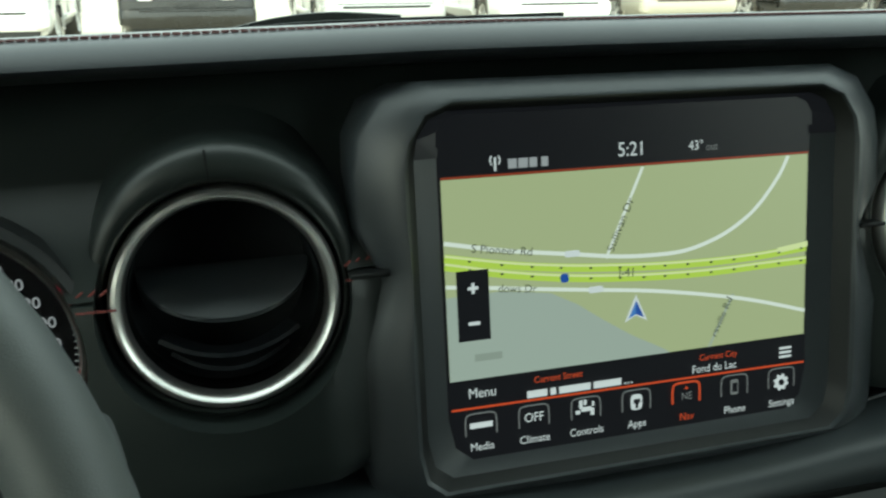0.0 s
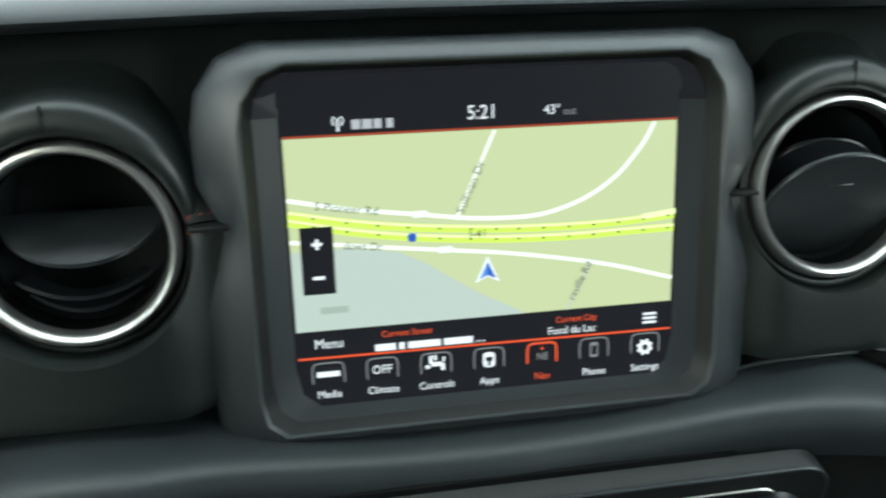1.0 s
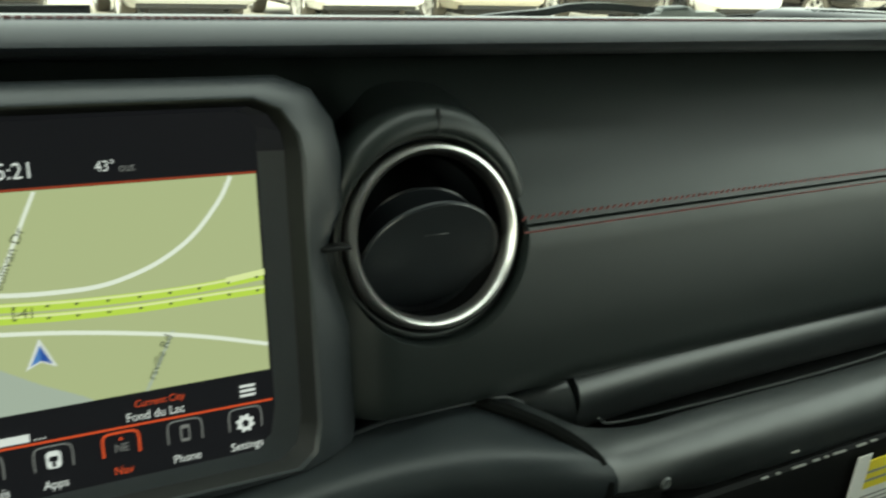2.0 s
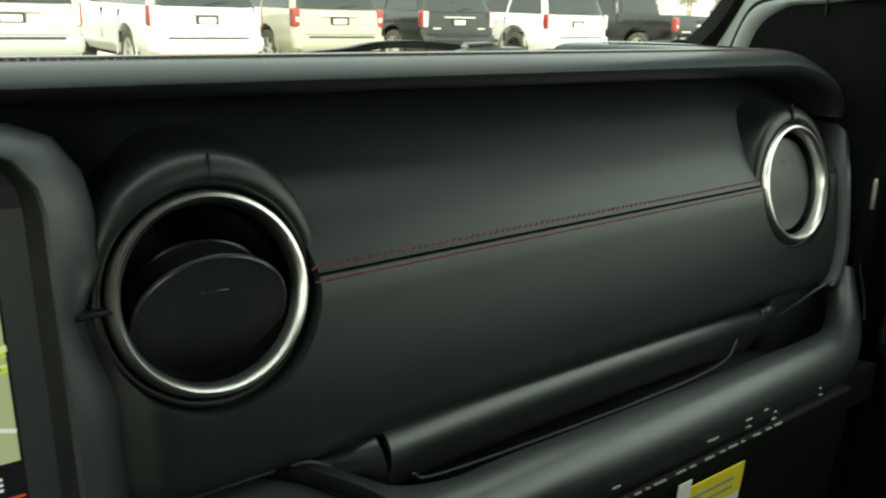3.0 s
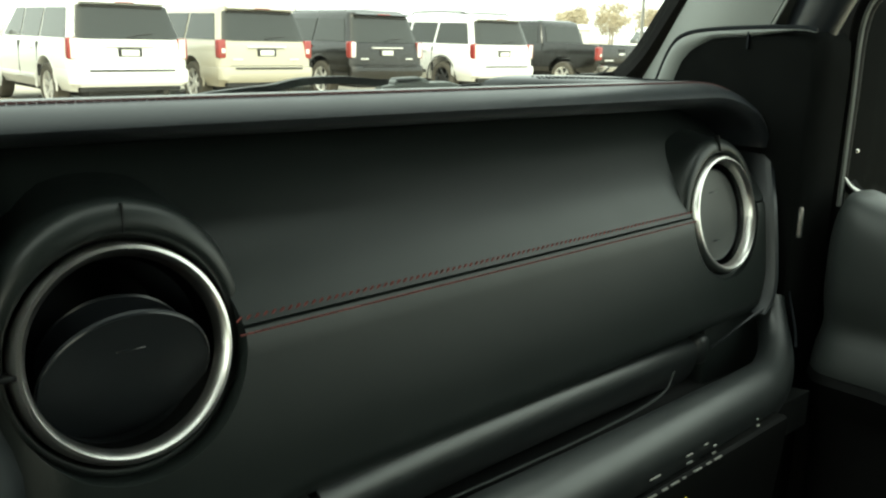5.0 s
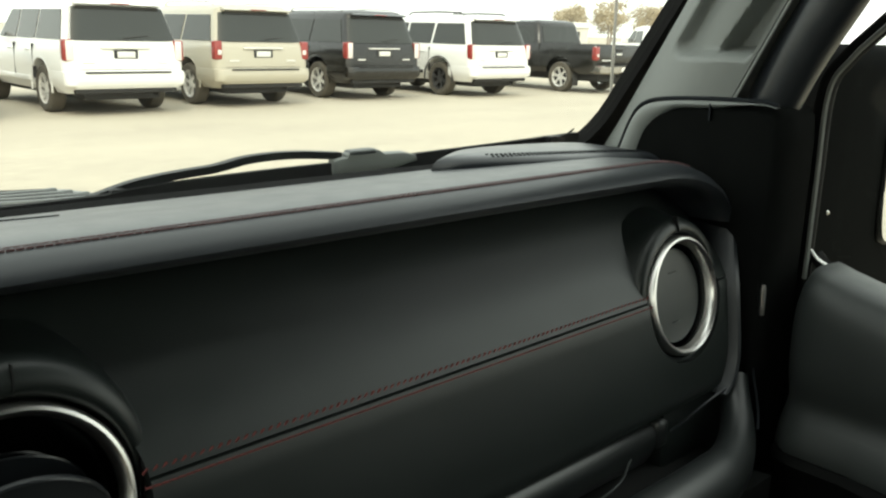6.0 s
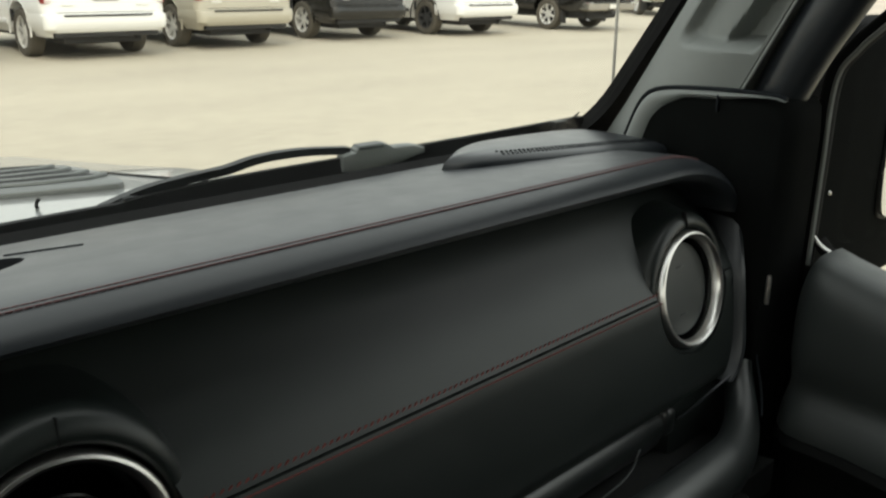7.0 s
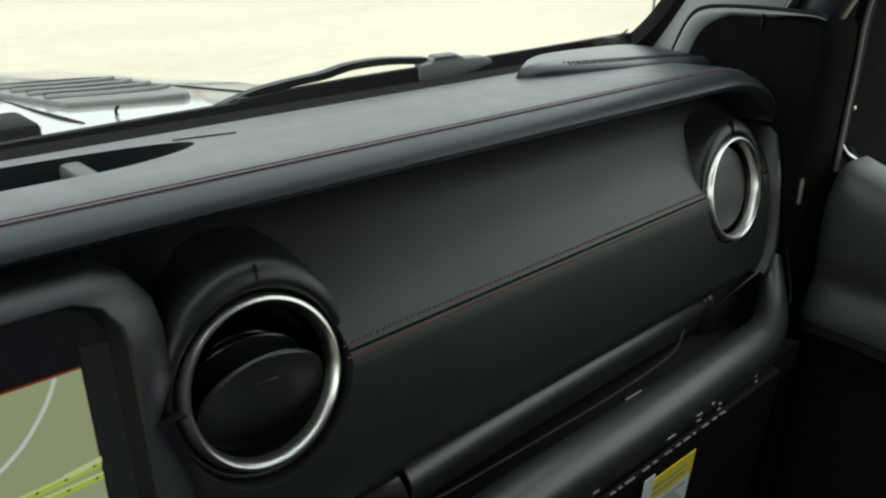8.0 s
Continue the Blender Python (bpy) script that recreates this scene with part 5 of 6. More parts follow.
rows = []
for y in np.linspace(0.335, 1.45, 20):
    w = 0.700 - 0.14 * min(y - 0.335, 0.65)
    rows.append([(x * w, y, hood_z(x * w, y)) for x in np.linspace(-1, 1, 41)] + [(w + 0.01, y, 0.82), (-w - 0.01, y, 0.82)])
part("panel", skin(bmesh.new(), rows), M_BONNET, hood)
for s in (-1, 1):
    at = Matrix.Translation((0, 0.8, hood_z(0.43, 0.8) - 0.002)) @ pose(0, 0, 0, -5.2, 0, 0)
    ring = curve2([(s * x, y - 0.8) for x, y in ((0.343, 0.689), (0.402, 0.660), (0.464, 0.635), (0.482, 0.672), (0.489, 0.728), (0.488, 0.80), (0.478, 0.873), (0.430, 0.902), (0.387, 0.918), (0.340, 0.932), (0.326, 0.90), (0.321, 0.847), (0.330, 0.77), (0.343, 0.689))], 3)[:-1]
    v = part("vent", plate(ring, 0, 0.008, 0.003), M_LOUVRE, hood, "dark grey louvred vent", at=at)
    for i in range(4):
        mid = [(0.348, -0.064), (0.405, -0.092), (0.458, -0.106), (0.474, -0.088), (0.420, -0.052), (0.352, -0.032), (0.348, -0.064)]
        slot = curve2([(s * (x_ - 0.004 * i), y_ + 0.004 + i * 0.047) for x_, y_ in mid], 4)[:-1]
        part("louvre_gap", plate(slot, 0.0050, 0.0105), M_BLACK, v, smooth=False)
        part("louvre", sweep([Vector((s * (x_ - 0.004 * i), y_ + 0.004 + i * 0.047, 0.0090)) for x_, y_ in ((0.338, -0.066), (0.350, -0.0665), (0.405, -0.0945), (0.458, -0.1085), (0.478, -0.098))], circle(0.0055, 8, 0.0034)), M_LOUVRE, v)
    # the panel has no fold here; a dark strip paints the crease's shade
    part("crease", sweep(smooth_path([(s * x_, y_, hood_z(x_, y_) + 0.0004) for x_, y_ in ((0.318, 0.575), (0.313, 0.62), (0.311, 0.70), (0.313, 0.80), (0.318, 0.90))], 4), circle(0.0026, 6), scale=lambda k: 0.25 + 0.75 * math.sin(math.pi * min(1.0, k * 1.4 + 0.05)) if k < 0.68 else 0.25), M_RUBBER, hood, "dark strip painted as crease shade beside the raised middle")
    part("shut_line", sweep(smooth_path([(s * x_, y_, hood_z(x_, y_) + 0.0006) for x_, y_ in ((0.590, 0.630), (0.560, 0.690), (0.530, 0.760), (0.505, 0.830), (0.497, 0.90))], 4), circle(0.0018, 6)), M_RUBBER, hood, "dark gap between bonnet and wing")
    part("washer_jet", sweep(smooth_path([(s * 0.364, 0.598, 1.063), (s * 0.362, 0.598, 1.069), (s * 0.366, 0.600, 1.074)], 4), circle(0.0020, 6)), M_RUBBER, hood)
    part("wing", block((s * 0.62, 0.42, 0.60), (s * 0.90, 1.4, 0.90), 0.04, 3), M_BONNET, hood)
part("front", block((-0.5, 0.4, 0.5), (0.5, 1.40, 0.84), 0.02), M_DARK, hood)
ant = thing("bonnet_stop", "black rubber bonnet stop block on the scuttle", "stop block", pose(0.186, 0.500, 1.074))
part("pad", block((-0.075, -0.03, -0.01), (0.055, 0.03, 0.028), 0.006), M_RUBBER, ant)
part("pin", block((0.054, -0.012, -0.012), (0.060, -0.006, 0.022), 0.001, 1), M_PAPER, ant)

M_MAST = material("grey_mast_steel", (0.42, 0.40, 0.36), 0.5, metal=0.3, vary=0.05)
mast = thing("aerial_mast", "thin grey aerial mast on the wing beside the windscreen", "aerial", pose(0.835, 0.240, 0.985, -1.5, 1.0, 0))
part("foot", lathe([(0.022, 0.0), (0.022, 0.010), (0.012, 0.022), (0.007, 0.050), (0.0, 0.052)], 20), M_RUBBER, mast, "black rubber foot")
part("rod", lathe([(0.0019, 0.045), (0.0017, 0.30), (0.0015, 0.78), (0.0, 0.782)], 10), M_MAST, mast)
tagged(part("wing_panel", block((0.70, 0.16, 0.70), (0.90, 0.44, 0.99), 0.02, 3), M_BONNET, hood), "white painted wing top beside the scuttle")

# ---------------------------------------------------------------- the lot outside
LOT = -0.22  # level of the gravel
M_LOT = material("pale_gravel", (0.450, 0.406, 0.322), 0.95, vary=0.15, scale=9.0, bump=0.5, bump_scale=40.0, large=0.55, stretch=(0.4, 1, 1))
bm = bmesh.new()
bmesh.ops.create_grid(bm, x_segments=40, y_segments=40, size=700)
tagged(part("ground", bm, M_LOT, None, smooth=False, at=pose(0, 0, LOT)), "pale dusty gravel lot", "ground", kind="structure")

P_WHITE = material("car_white", (0.80, 0.80, 0.78), 0.3, vary=0.04, coat=0.7, large=1.0)
P_SAND = material("car_champagne", (0.44, 0.41, 0.33), 0.3, vary=0.04, coat=0.7, large=1.0)
P_BLACK = material("car_black", (0.0095, 0.0088, 0.0072), 0.26, vary=0.25, coat=0.45, large=1.0, rough_vary=0.08)
P_GREY = material("car_silver", (0.45, 0.45, 0.43), 0.3, vary=0.05, coat=0.7, large=1.0)
M_TYRE = material("tyre", (0.085, 0.076, 0.060), 0.85, vary=0.25, scale=30)
M_ALLOY = material("alloy", (0.78, 0.77, 0.74), 0.3, metal=0.5, vary=0.05)
M_BUMPER = material("dull_chrome", (0.42, 0.40, 0.36), 0.25, metal=0.9, vary=0.1)
M_LAMP = material("red_lamp", (0.27, 0.035, 0.030), 0.15, coat=0.5)
M_CLEAR = material("clear_lamp", (0.72, 0.66, 0.64), 0.12, coat=0.5)
M_UNDER = material("underbody", (0.03, 0.03, 0.03), 0.8, vary=0.2)


def loop(hw, y0, y1, r, z, n=5):
    return [(x, y, z) for x, y in rounded(2 * hw, y1 - y0, r, n, 0, (y0 + y1) / 2)]


def road_wheel(car, x, y, rim_mat):
    side = -1 if x < 0 else 1
    w = part("wheel", lathe([(0.24, -0.13), (0.355, -0.13), (0.388, -0.105), (0.395, -0.05), (0.395, 0.05), (0.388, 0.105), (0.355, 0.13), (0.262, 0.125), (0.255, 0.10), (0.24, 0.02)], 40), M_TYRE, car, "black tyre",
             at=Matrix.Translation((x, y, 0.395)) @ pose(0, 0, 0, 0, 90 * side, 0))
    part("rim", lathe([(0.0, 0.085), (0.05, 0.085), (0.06, 0.07), (0.062, 0.03), (0.0, 0.02)], 20), rim_mat, w)
    part("rim_edge", lathe([(0.262, 0.115), (0.256, 0.120), (0.240, 0.110), (0.232, 0.04), (0.236, 0.0)], 40), rim_mat, w)
    spokes = bmesh.new()
    for i in range(6):
        m = Matrix.Rotation(radians(60 * i + 15), 4, "Z")
        skin(spokes, [[m @ Vector((r, sy * wd, h + dz)) for sy, dz in ((-1, -0.02), (1, -0.02), (1, 0.0), (-1, 0.0))] for r, wd, h in ((0.04, 0.040, 0.08), (0.14, 0.030, 0.085), (0.245, 0.045, 0.10))])
    part("spokes", spokes, rim_mat, w)
    part("brake", lathe([(0, 0.0), (0.2, 0.0), (0.2, -0.02), (0, -0.02)], 24), M_UNDER, w)
    return w


def lift(side_lines, z):
    for (z0, a), (z1, b) in zip(side_lines, side_lines[1:]):
        if z0 <= z <= z1:
            return a + (b - a) * (z - z0) / (z1 - z0)
    return side_lines[-1][1]


def panel(corners, out, thick=0.012):
    """A slightly proud pane through four corners, pushed out along a direction."""
    out = Vector(out)
    bm = bmesh.new()
    skin(bm, [[Vector(c) - out * 0.02 for c in corners], [Vector(c) + out * thick for c in corners]])
    return bm


def suv(x, y, paint, label, rims=None, box_lamps=True, chrome=True, high=1.0, black_trim=False, length=5.2, turn=0.0, rack=True, glow_lamps=False):
    car = thing("parked_suv", label, "suv", pose(x, y, LOT, 0, 0, turn), group="row of parked vehicles")
    rims = rims or M_ALLOY
    hw = 1.02
    sides = [(0.36, hw - 0.10), (0.50, hw - 0.015), (0.80, hw), (1.00, hw - 0.01), (1.13, hw - 0.045), (1.20, hw - 0.075), (1.74, hw - 0.205), (1.80, hw - 0.235), (1.86, hw - 0.32), (1.885, hw - 0.46)]
    rears = [(0.36, 0.16), (0.50, 0.02), (0.80, 0.03), (1.00, 0.05), (1.13, 0.07), (1.20, 0.10), (1.74, 0.30), (1.80, 0.30), (1.86, 0.38), (1.885, 0.52)]
    fronts = [(0.36, length - 0.15), (0.80, length), (1.05, length - 0.08), (1.13, length - 0.35), (1.1301, 3.75), (1.20, 3.65), (1.74, 3.0), (1.80, 2.9), (1.86, 2.75), (1.885, 2.5)]
    zs = [0.36, 0.50, 0.80, 1.00, 1.13, 1.1302, 1.20, 1.74, 1.80, 1.86, 1.885]
    body = part("body", skin(bmesh.new(), [loop(lift(sides, z), lift(rears, z), lift(fronts, z), 0.16 if z < 1.75 else 0.13, z, 6) for z in zs]), paint, car)
    axles = (1.15, 4.10)
    cuts = []
    for ay in axles:
        c = bmesh.new()
        bmesh.ops.create_cone(c, cap_ends=True, segments=40, radius1=0.475, radius2=0.475, depth=0.62, matrix=Matrix.Translation((-0.95, ay, 0.42)) @ pose(0, 0, 0, 0, 90, 0))
        cuts.append(c)
        c = bmesh.new()
        bmesh.ops.create_cone(c, cap_ends=True, segments=40, radius1=0.475, radius2=0.475, depth=0.62, matrix=Matrix.Translation((0.95, ay, 0.42)) @ pose(0, 0, 0, 0, 90, 0))
        cuts.append(c)
    carve_local(body, cuts, paint)
    part("underbody", block((-0.66, 0.25, 0.24), (0.66, length - 0.3, 0.50), 0.05), M_UNDER, car)
    part("exhaust", lathe([(0.03, 0), (0.035, 0.01), (0.035, 0.3), (0.03, 0.31)], 14), M_UNDER, car, at=Matrix.Translation((0.55, 0.5, 0.34)) @ pose(0, 0, 0, 90, 0, 0))
    for ay in axles:
        for sx_ in (-1, 1):
            road_wheel(car, sx_ * 0.865, ay, rims)
            part("arch_lip", lathe([(0.470, -0.012), (0.490, 0.010), (0.512, 0.004), (0.515, -0.012)], 26, arc=(-8, 188)), M_UNDER if black_trim else paint, car,
                 at=Matrix.Translation((sx_ * (hw - 0.004), ay, 0.42)) @ pose(0, 0, 0, 90, 0, 90 * sx_))
    # panes
    def rear_pt(u, z):
        edge_ = max(0.0, 0.16 - (lift(sides, z) - abs(u) * (lift(sides, z) - 0.050)))
        return (u * (lift(sides, z) - 0.050), lift(rears, z) + 0.16 - math.sqrt(0.16 ** 2 - edge_ ** 2), z)
    glazing = bmesh.new()
    skin(glazing, [[Vector(rear_pt(u, z)) + Vector((0, d, 0.3 * -d)) for d in (0.03, -0.014)] + [Vector(rear_pt(u, z2)) + Vector((0, d, 0.3 * -d)) for d in (-0.014, 0.03)] for u, z, z2 in ((-1, 1.215, 1.72), (-0.90, 1.205, 1.735), (-0.75, 1.20, 1.74), (0, 1.20, 1.745), (0.75, 1.20, 1.74), (0.90, 1.205, 1.735), (1, 1.215, 1.72))])
    part("rear_window", glazing, M_TINT, car, "dark tinted wraparound rear window")
    # a dark block stands in for the spoiler's shade on the glass
    part("window_shade", block((-hw + 0.34, 0.258, 1.695), (hw - 0.34, 0.31, 1.745), 0.008), M_UNDER, car, "dark band painted as shade under the spoiler")
    part("spoiler", skin(bmesh.new(), [[(s_ * (hw - 0.30), yy, zz) for yy, zz in ((0.40, 1.83), (0.20, 1.80), (0.17, 1.775), (0.22, 1.765), (0.42, 1.77))] for s_ in (-1, -0.5, 0, 0.5, 1)]), paint, car)
    part("brake_lamp", block((-0.16, 0.165, 1.778), (0.16, 0.20, 1.795), 0.004), M_LAMP, car, "red high brake lamp")
    for s_ in (-1, 1):
        for a, b, c_, d_ in ((0.30, 1.45, 0.48, 1.40), (1.53, 2.42, 1.48, 2.38), (2.50, 3.40, 2.46, 2.92)):
            q = [(s_ * lift(sides, 1.21), a, 1.21), (s_ * lift(sides, 1.21), b, 1.21), (s_ * lift(sides, 1.68), d_, 1.68), (s_ * lift(sides, 1.68), c_, 1.68)]
            part("side_window", panel(q, (s_, 0, 0.25)), M_TINT, car, "dark tinted side window")
        part("sill_trim", block((s_ * (hw + 0.006), 1.7, 0.50), (s_ * (hw - 0.03), 3.55, 0.58), 0.01), M_UNDER if black_trim else paint, car)
        part("door_handle", block((s_ * (hw + 0.012), 1.66, 1.005), (s_ * (hw - 0.03), 1.86, 1.035), 0.01), paint, car)
        part("door_handle", block((s_ * (hw + 0.012), 2.60, 1.005), (s_ * (hw - 0.03), 2.80, 1.035), 0.01), paint, car)
        for yy in (1.50, 2.46):
            part("door_gap", block((s_ * (hw + 0.001), yy - 0.006, 0.55), (s_ * (hw - 0.06), yy + 0.006, 1.12)), M_UNDER, car, smooth=False)
        m = part("wing_mirror", block((s_ * (hw - 0.02), 3.28, 1.16), (s_ * (hw + 0.20), 3.40, 1.34), 0.04, 3), paint, car)
        if rack:
            part("roof_rail", sweep([Vector((s_ * 0.70, yy, zz)) for yy, zz in ((0.62, 1.87), (0.75, 1.925), (1.6, 1.94), (2.5, 1.925), (2.62, 1.87))], circle(0.018, 8)), M_UNDER if not chrome else M_ALLOY, car)
        # lamps wrap the rear corners
        lamp = part("tail_lamp", block((s_ * (hw - 0.170), 0.034, 0.88), (s_ * (hw - 0.012), 0.20, 1.22), 0.03, 3), M_LAMP, car, "red and clear tail lamp")
        part("clear_lens", block((s_ * (hw - 0.168), 0.026, 0.89) if box_lamps else (s_ * (hw - 0.15), 0.026, 0.97), (s_ * (hw - 0.050), 0.05, 1.205) if box_lamps else (s_ * (hw - 0.07), 0.05, 1.06), 0.012), M_CLEAR, lamp, "pale clear lens")
    part("bumper", skin(bmesh.new(), [[(p[0], p[1] + 0.0, p[2]) for p in loop(w_, y_, 0.9, 0.17, z_, 6)] for w_, y_, z_ in ((0.96, 0.0, 0.44), (1.015, -0.06, 0.50), (1.025, -0.075, 0.62), (1.02, -0.05, 0.71), (0.99, 0.03, 0.735))]), paint, car)
    carve_local(car.children[-1], [arch_cut(-1), arch_cut(1)], paint)
    part("bumper_step", block((-0.72, -0.080, 0.688), (0.72, 0.02, 0.716), 0.008), M_UNDER, car)
    part("valance", block((-0.86, 0.03, 0.36), (0.86, 0.16, 0.45), 0.03), M_UNDER, car)
    part("plate_holder", block((-0.20, 0.028, 0.92), (0.20, 0.07, 1.06), 0.012), M_UNDER, car, "dark plate recess")
    part("plate", block((-0.15, 0.022, 0.935), (0.15, 0.034, 1.035), 0.004), M_PAPER, car, "pale blank plate")
    part("hatch_bar", block((-0.42, 0.018, 1.075), (0.42, 0.07, 1.105), 0.008), M_ALLOY if chrome else paint, car)
    part("hatch_gap", block((-0.80, 0.028, 0.735), (0.80, 0.06, 0.750)), M_UNDER, car, smooth=False)
    part("rear_wiper", sweep([Vector((-0.02, 0.085, 1.235)), Vector((0.20, 0.10, 1.27)), Vector((0.42, 0.115, 1.29))], circle(0.010, 6)), M_UNDER, car)
    for u_ in (-0.62, 0.60):
        part("badge", block((u_ - 0.10, 0.02, 0.845), (u_ + 0.10, 0.06, 0.875), 0.004), M_ALLOY, car)
    return car


def arch_cut(s_):
    c = bmesh.new()
    bmesh.ops.create_cone(c, cap_ends=True, segments=40, radius1=0.475, radius2=0.475, depth=0.62, matrix=Matrix.Translation((s_ * 0.95, 1.15, 0.42)) @ pose(0, 0, 0, 0, 90, 0))
    return c


def carve_local(ob, cutters, mat):
    """Cuts in the thing's own axes: the part is lifted out to the origin and put back."""
    keep, ob.parent = ob.parent, None
    carve(ob, cutters)
    ob.data.materials.clear()
    ob.data.materials.append(mat)
    ob.parent = keep


def pickup(x, y, paint, label, turn=0.0):
    car = thing("parked_pickup", label, "pickup truck", pose(x, y, LOT, 0, 0, turn), group="row of parked vehicles")
    hw = 1.01
    bed = skin(bmesh.new(), [loop(w_, y_, 5.75, 0.10, z_, 5) for w_, y_, z_ in ((0.93, 0.12, 0.50), (hw, 0.06, 0.62), (hw, 0.06, 0.95), (hw - 0.01, 0.07, 1.16), (hw - 0.04, 0.10, 1.25))])
    b = part("body", bed, paint, car)
    cuts = [block((-0.83, 0.18, 0.85), (0.83, 1.95, 1.6))]
    for ay in (1.25, 4.75):
        for s_ in (-1, 1):
            c = bmesh.new()
            bmesh.ops.create_cone(c, cap_ends=True, segments=40, radius1=0.49, radius2=0.49, depth=0.62, matrix=Matrix.Translation((s_ * 0.95, ay, 0.44)) @ pose(0, 0, 0, 0, 90, 0))
            cuts.append(c)
    carve_local(b, cuts, paint)
    part("cab", skin(bmesh.new(), [loop(w_, y0, y1, 0.12, z_, 5) for w_, y0, y1, z_ in ((hw - 0.05, 2.04, 4.15, 1.10), (hw - 0.07, 2.06, 4.05, 1.24), (hw - 0.18, 2.22, 3.45, 1.74), (hw - 0.22, 2.28, 3.35, 1.82), (hw - 0.36, 2.42, 3.2, 1.87))]), paint, car)
    part("rear_window", panel([(-0.74, 2.07, 1.28), (0.74, 2.07, 1.28), (0.68, 2.21, 1.70), (-0.68, 2.21, 1.70)], (0, -0.95, 0.3)), M_TINT, car, "dark rear window")
    for s_ in (-1, 1):
        for a, bb, c_, d_ in ((2.22, 3.02, 2.34, 2.98), (3.10, 3.90, 3.06, 3.42)):
            part("side_window", panel([(s_ * (hw - 0.07), a, 1.25), (s_ * (hw - 0.07), bb, 1.25), (s_ * (hw - 0.17), d_, 1.69), (s_ * (hw - 0.17), c_, 1.69)], (s_, 0, 0.2)), M_TINT, car, "dark side window")
        lamp = part("tail_lamp", block((s_ * (hw - 0.16), 0.035, 0.86), (s_ * (hw + 0.004), 0.18, 1.20), 0.03, 3), M_LAMP, car, "red tail lamp")
        part("clear_lens", block((s_ * (hw - 0.13), 0.030, 0.95), (s_ * (hw - 0.05), 0.06, 1.02), 0.01), M_CLEAR, lamp)
        part("wing_mirror", block((s_ * (hw - 0.04), 3.62, 1.22), (s_ * (hw + 0.22), 3.72, 1.46), 0.04, 3), paint, car)
        for ay in (1.25, 4.75):
            road_wheel(car, s_ * 0.865, ay, M_ALLOY)
        part("mud_flap", block((s_ * 0.76, 0.78, 0.18), (s_ * 0.98, 0.80, 0.52), 0.006), M_UNDER, car)
        part("door_gap", block((s_ * (hw + 0.001), 1.99, 0.62), (s_ * (hw - 0.06), 2.01, 1.24)), M_UNDER, car, smooth=False)
    part("bumper", skin(bmesh.new(), [loop(w_, y_, 0.25, 0.05, z_, 4) for w_, y_, z_ in ((0.92, -0.12, 0.52), (0.98, -0.16, 0.56), (0.98, -0.16, 0.70), (0.95, -0.12, 0.735))]), M_BUMPER, car, "chrome step bumper")
    part("bumper_pad", block((-0.80, -0.15, 0.728), (0.80, 0.04, 0.748), 0.006), M_UNDER, car, "dark step pad")
    part("hitch", block((-0.06, -0.20, 0.42), (0.06, 0.10, 0.52), 0.01), M_UNDER, car)
    part("underbody", block((-0.62, 0.2, 0.30), (0.62, 5.4, 0.56), 0.05), M_UNDER, car)
    part("tailgate_handle", block((-0.13, 0.045, 1.09), (0.13, 0.08, 1.15), 0.01), M_UNDER, car)
    part("badge", block((-0.12, 0.048, 0.99), (0.12, 0.08, 1.04), 0.01), M_ALLOY, car)
    part("badge", block((-0.72, 0.048, 0.84), (-0.36, 0.08, 0.875), 0.004), M_ALLOY, car)
    part("plate", block((-0.15, -0.172, 0.58), (0.15, -0.155, 0.68), 0.004), M_PAPER, car, "pale blank plate")
    return car


suv(6.06, 13.95, P_WHITE, "white full-size suv parked tail out on gravel", chrome=True)
suv(8.88, 14.36, P_SAND, "champagne full-size suv parked tail out on gravel", box_lamps=False)
suv(12.09, 14.73, P_BLACK, "black full-size suv with chrome tailgate bar", chrome=True)
suv(15.25, 14.26, P_WHITE, "white suv with black alloy wheels and dark lamps", rims=M_UNDER, box_lamps=True, chrome=False, black_trim=True)
pickup(19.32, 13.86, P_BLACK, "black pickup truck with red lamps and chrome bumper")
suv(3.03, 13.92, P_GREY, "silver suv parked tail out on gravel")
suv(-0.06, 13.92, P_BLACK, "black suv parked tail out on gravel")
suv(-3.05, 13.92, P_WHITE, "white suv parked tail out beside a black one")
pickup(27.49, 17.02, P_WHITE, "white pickup truck parked in the next row", turn=-35)
suv(18.21, -1.12, P_BLACK, "dark suv parked beside the lane", turn=-70)

# low buildings and trees at the far edge of the lot
M_SIDING = material("pale_siding", (0.62, 0.60, 0.55), 0.8, vary=0.08, large=0.3)
M_BARK = material("bark", (0.34, 0.30, 0.26), 0.9, vary=0.3, scale=8)
M_LEAF = material("autumn_leaves", (0.46, 0.40, 0.29), 0.8, vary=0.35, scale=3.0)


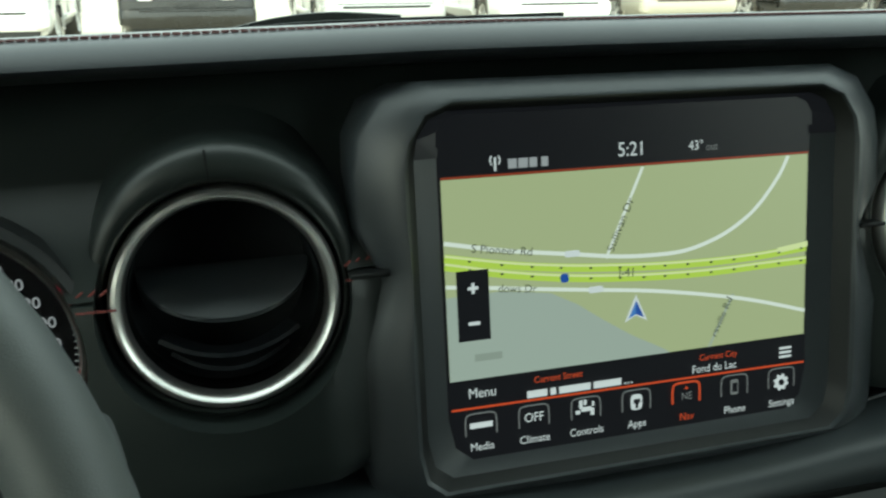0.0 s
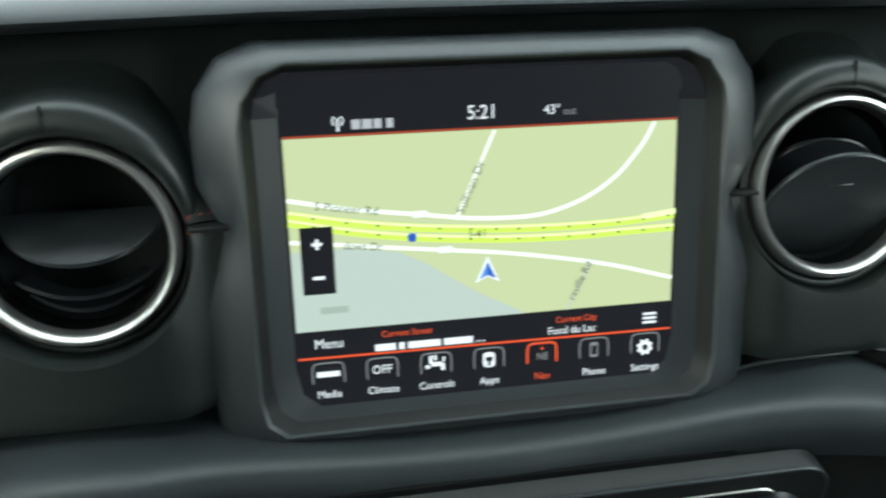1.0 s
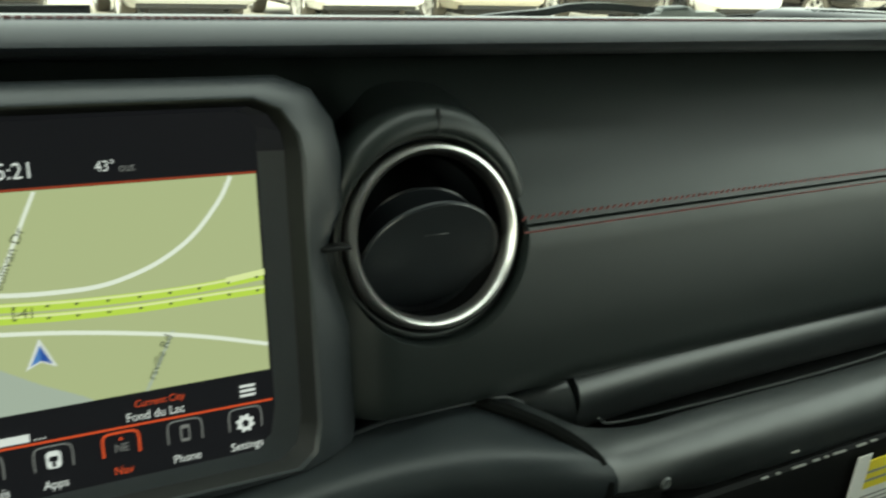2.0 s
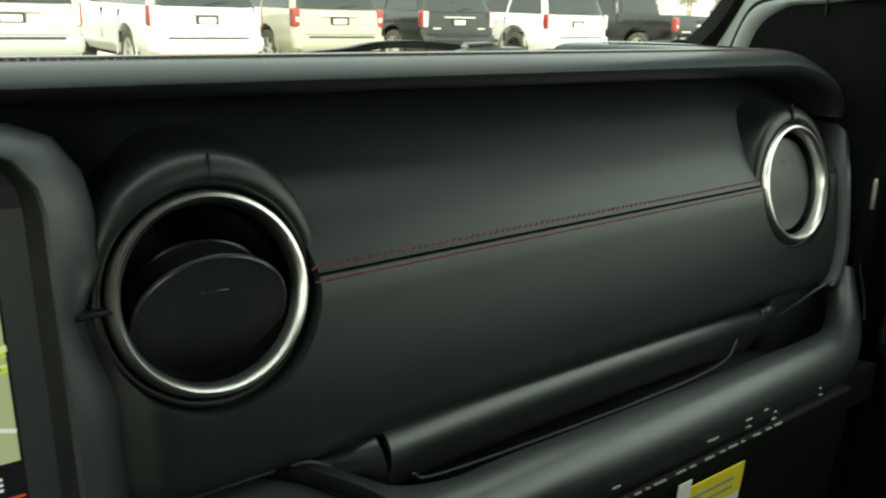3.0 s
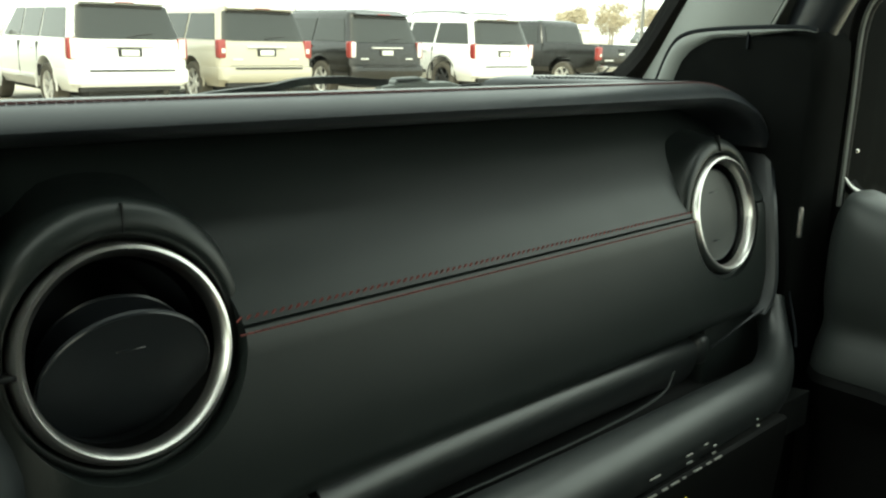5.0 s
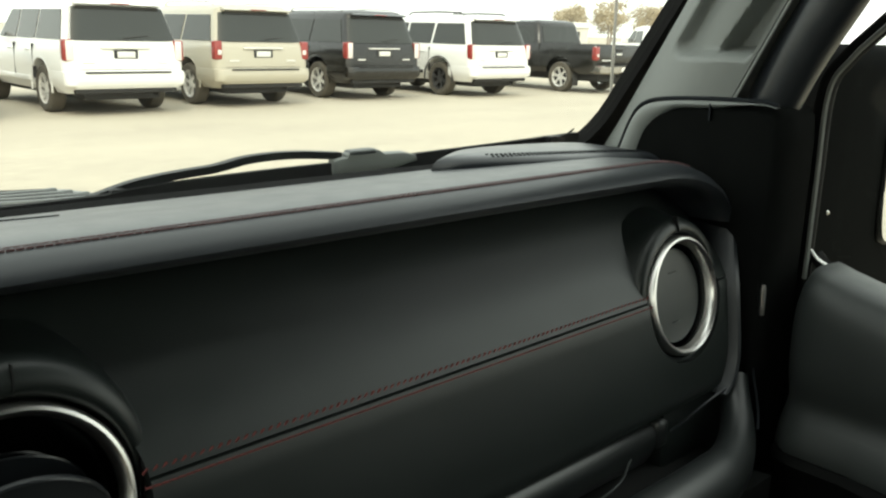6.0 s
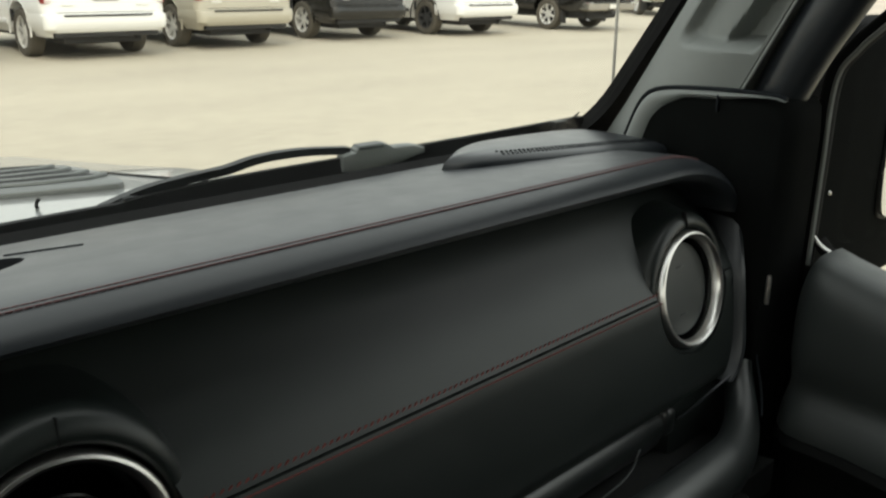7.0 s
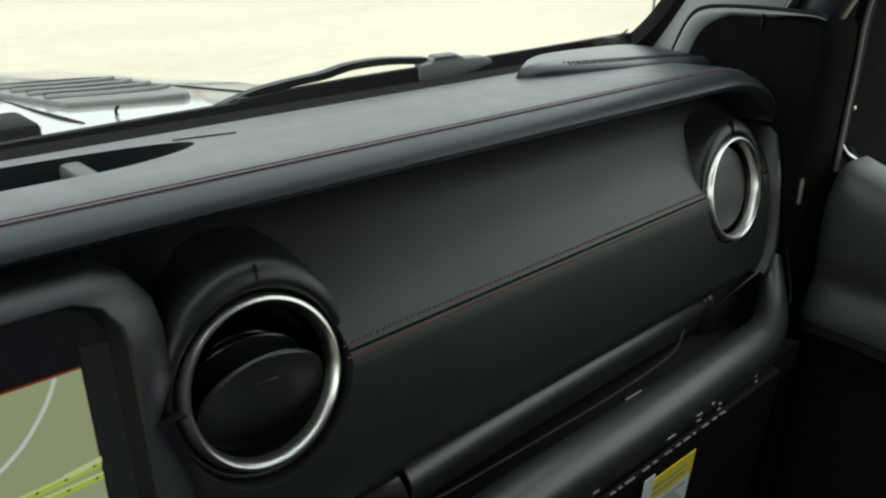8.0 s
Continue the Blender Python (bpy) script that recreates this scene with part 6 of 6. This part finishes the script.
def tree(x, y, h, seed):
    rnd = random.Random(seed)
    t = thing("tree", "brown autumn tree at the edge of the lot", "tree", pose(x, y, LOT), group="far trees")
    part("trunk", sweep(smooth_path([(0, 0, 0), (0.1, 0.05, h * 0.3), (-0.05, 0.1, h * 0.6), (0.1, 0, h * 0.85)], 4), circle(0.22, 8), up=(0, 1, 0), scale=lambda k: 1 - 0.8 * k), M_BARK, t)
    bm = bmesh.new()
    tips = []
    for i in range(9):
        a, z0 = rnd.uniform(0, 6.28), h * rnd.uniform(0.3, 0.7)
        r = h * rnd.uniform(0.18, 0.36)
        tip = (r * math.cos(a), r * math.sin(a), z0 + h * rnd.uniform(0.12, 0.3))
        tips.append(tip)
        sweep(smooth_path([(0, 0, z0), (tip[0] * 0.5, tip[1] * 0.5, z0 + (tip[2] - z0) * 0.35), tip], 3), circle(0.07, 5), up=(0.1, 0.2, 1), scale=lambda k: 1 - 0.85 * k, bm=bm)
    part("limbs", bm, M_BARK, t)
    verts, faces = [], []
    for tip in tips + [(0, 0, h * 0.9)]:
        for i in range(200):
            c = Vector(tip) + Vector((rnd.gauss(0, h * 0.09), rnd.gauss(0, h * 0.09), rnd.gauss(0, h * 0.07)))
            q = Euler((rnd.uniform(0, 6), rnd.uniform(0, 6), rnd.uniform(0, 6))).to_matrix()
            s_ = rnd.uniform(0.10, 0.26)
            k = len(verts)
            verts += [c + q @ Vector(p) * s_ for p in ((-1, 0, 0), (0, -0.5, 0.1), (1, 0, 0), (0, 0.5, 0.1))]
            faces.append((k, k + 1, k + 2, k + 3))
    me = bpy.data.meshes.new("crown")
    me.from_pydata(verts, [], faces)
    me.materials.append(M_LEAF)
    cr = new("crown", me)
    cr.parent = t
    tagged(cr, kind="stuff")
    return t


for i, (x, y, h) in enumerate(((111, 92, 5.4), (115, 94, 6.2), (120, 91, 5.6), (126, 95, 7.0), (132, 92, 6.4), (139, 96, 6.8))):
    tree(x, y, h, i)
barn = thing("low_building", "small pale building far beyond the lot", "building", pose(107.5, 88, LOT, 0, 0, -50))
part("wall", block((-2.2, 0, 0), (2.2, 5, 2.6)), M_SIDING, barn, smooth=False)
part("roof", along_x([(-0.3, 2.6), (2.5, 3.4), (5.3, 2.6)], -2.5, 2.5), M_SIDING, barn, smooth=False)
part("window", block((-0.9, -0.05, 1.0), (0.9, 0.02, 2.0)), M_TINT, barn, smooth=False)
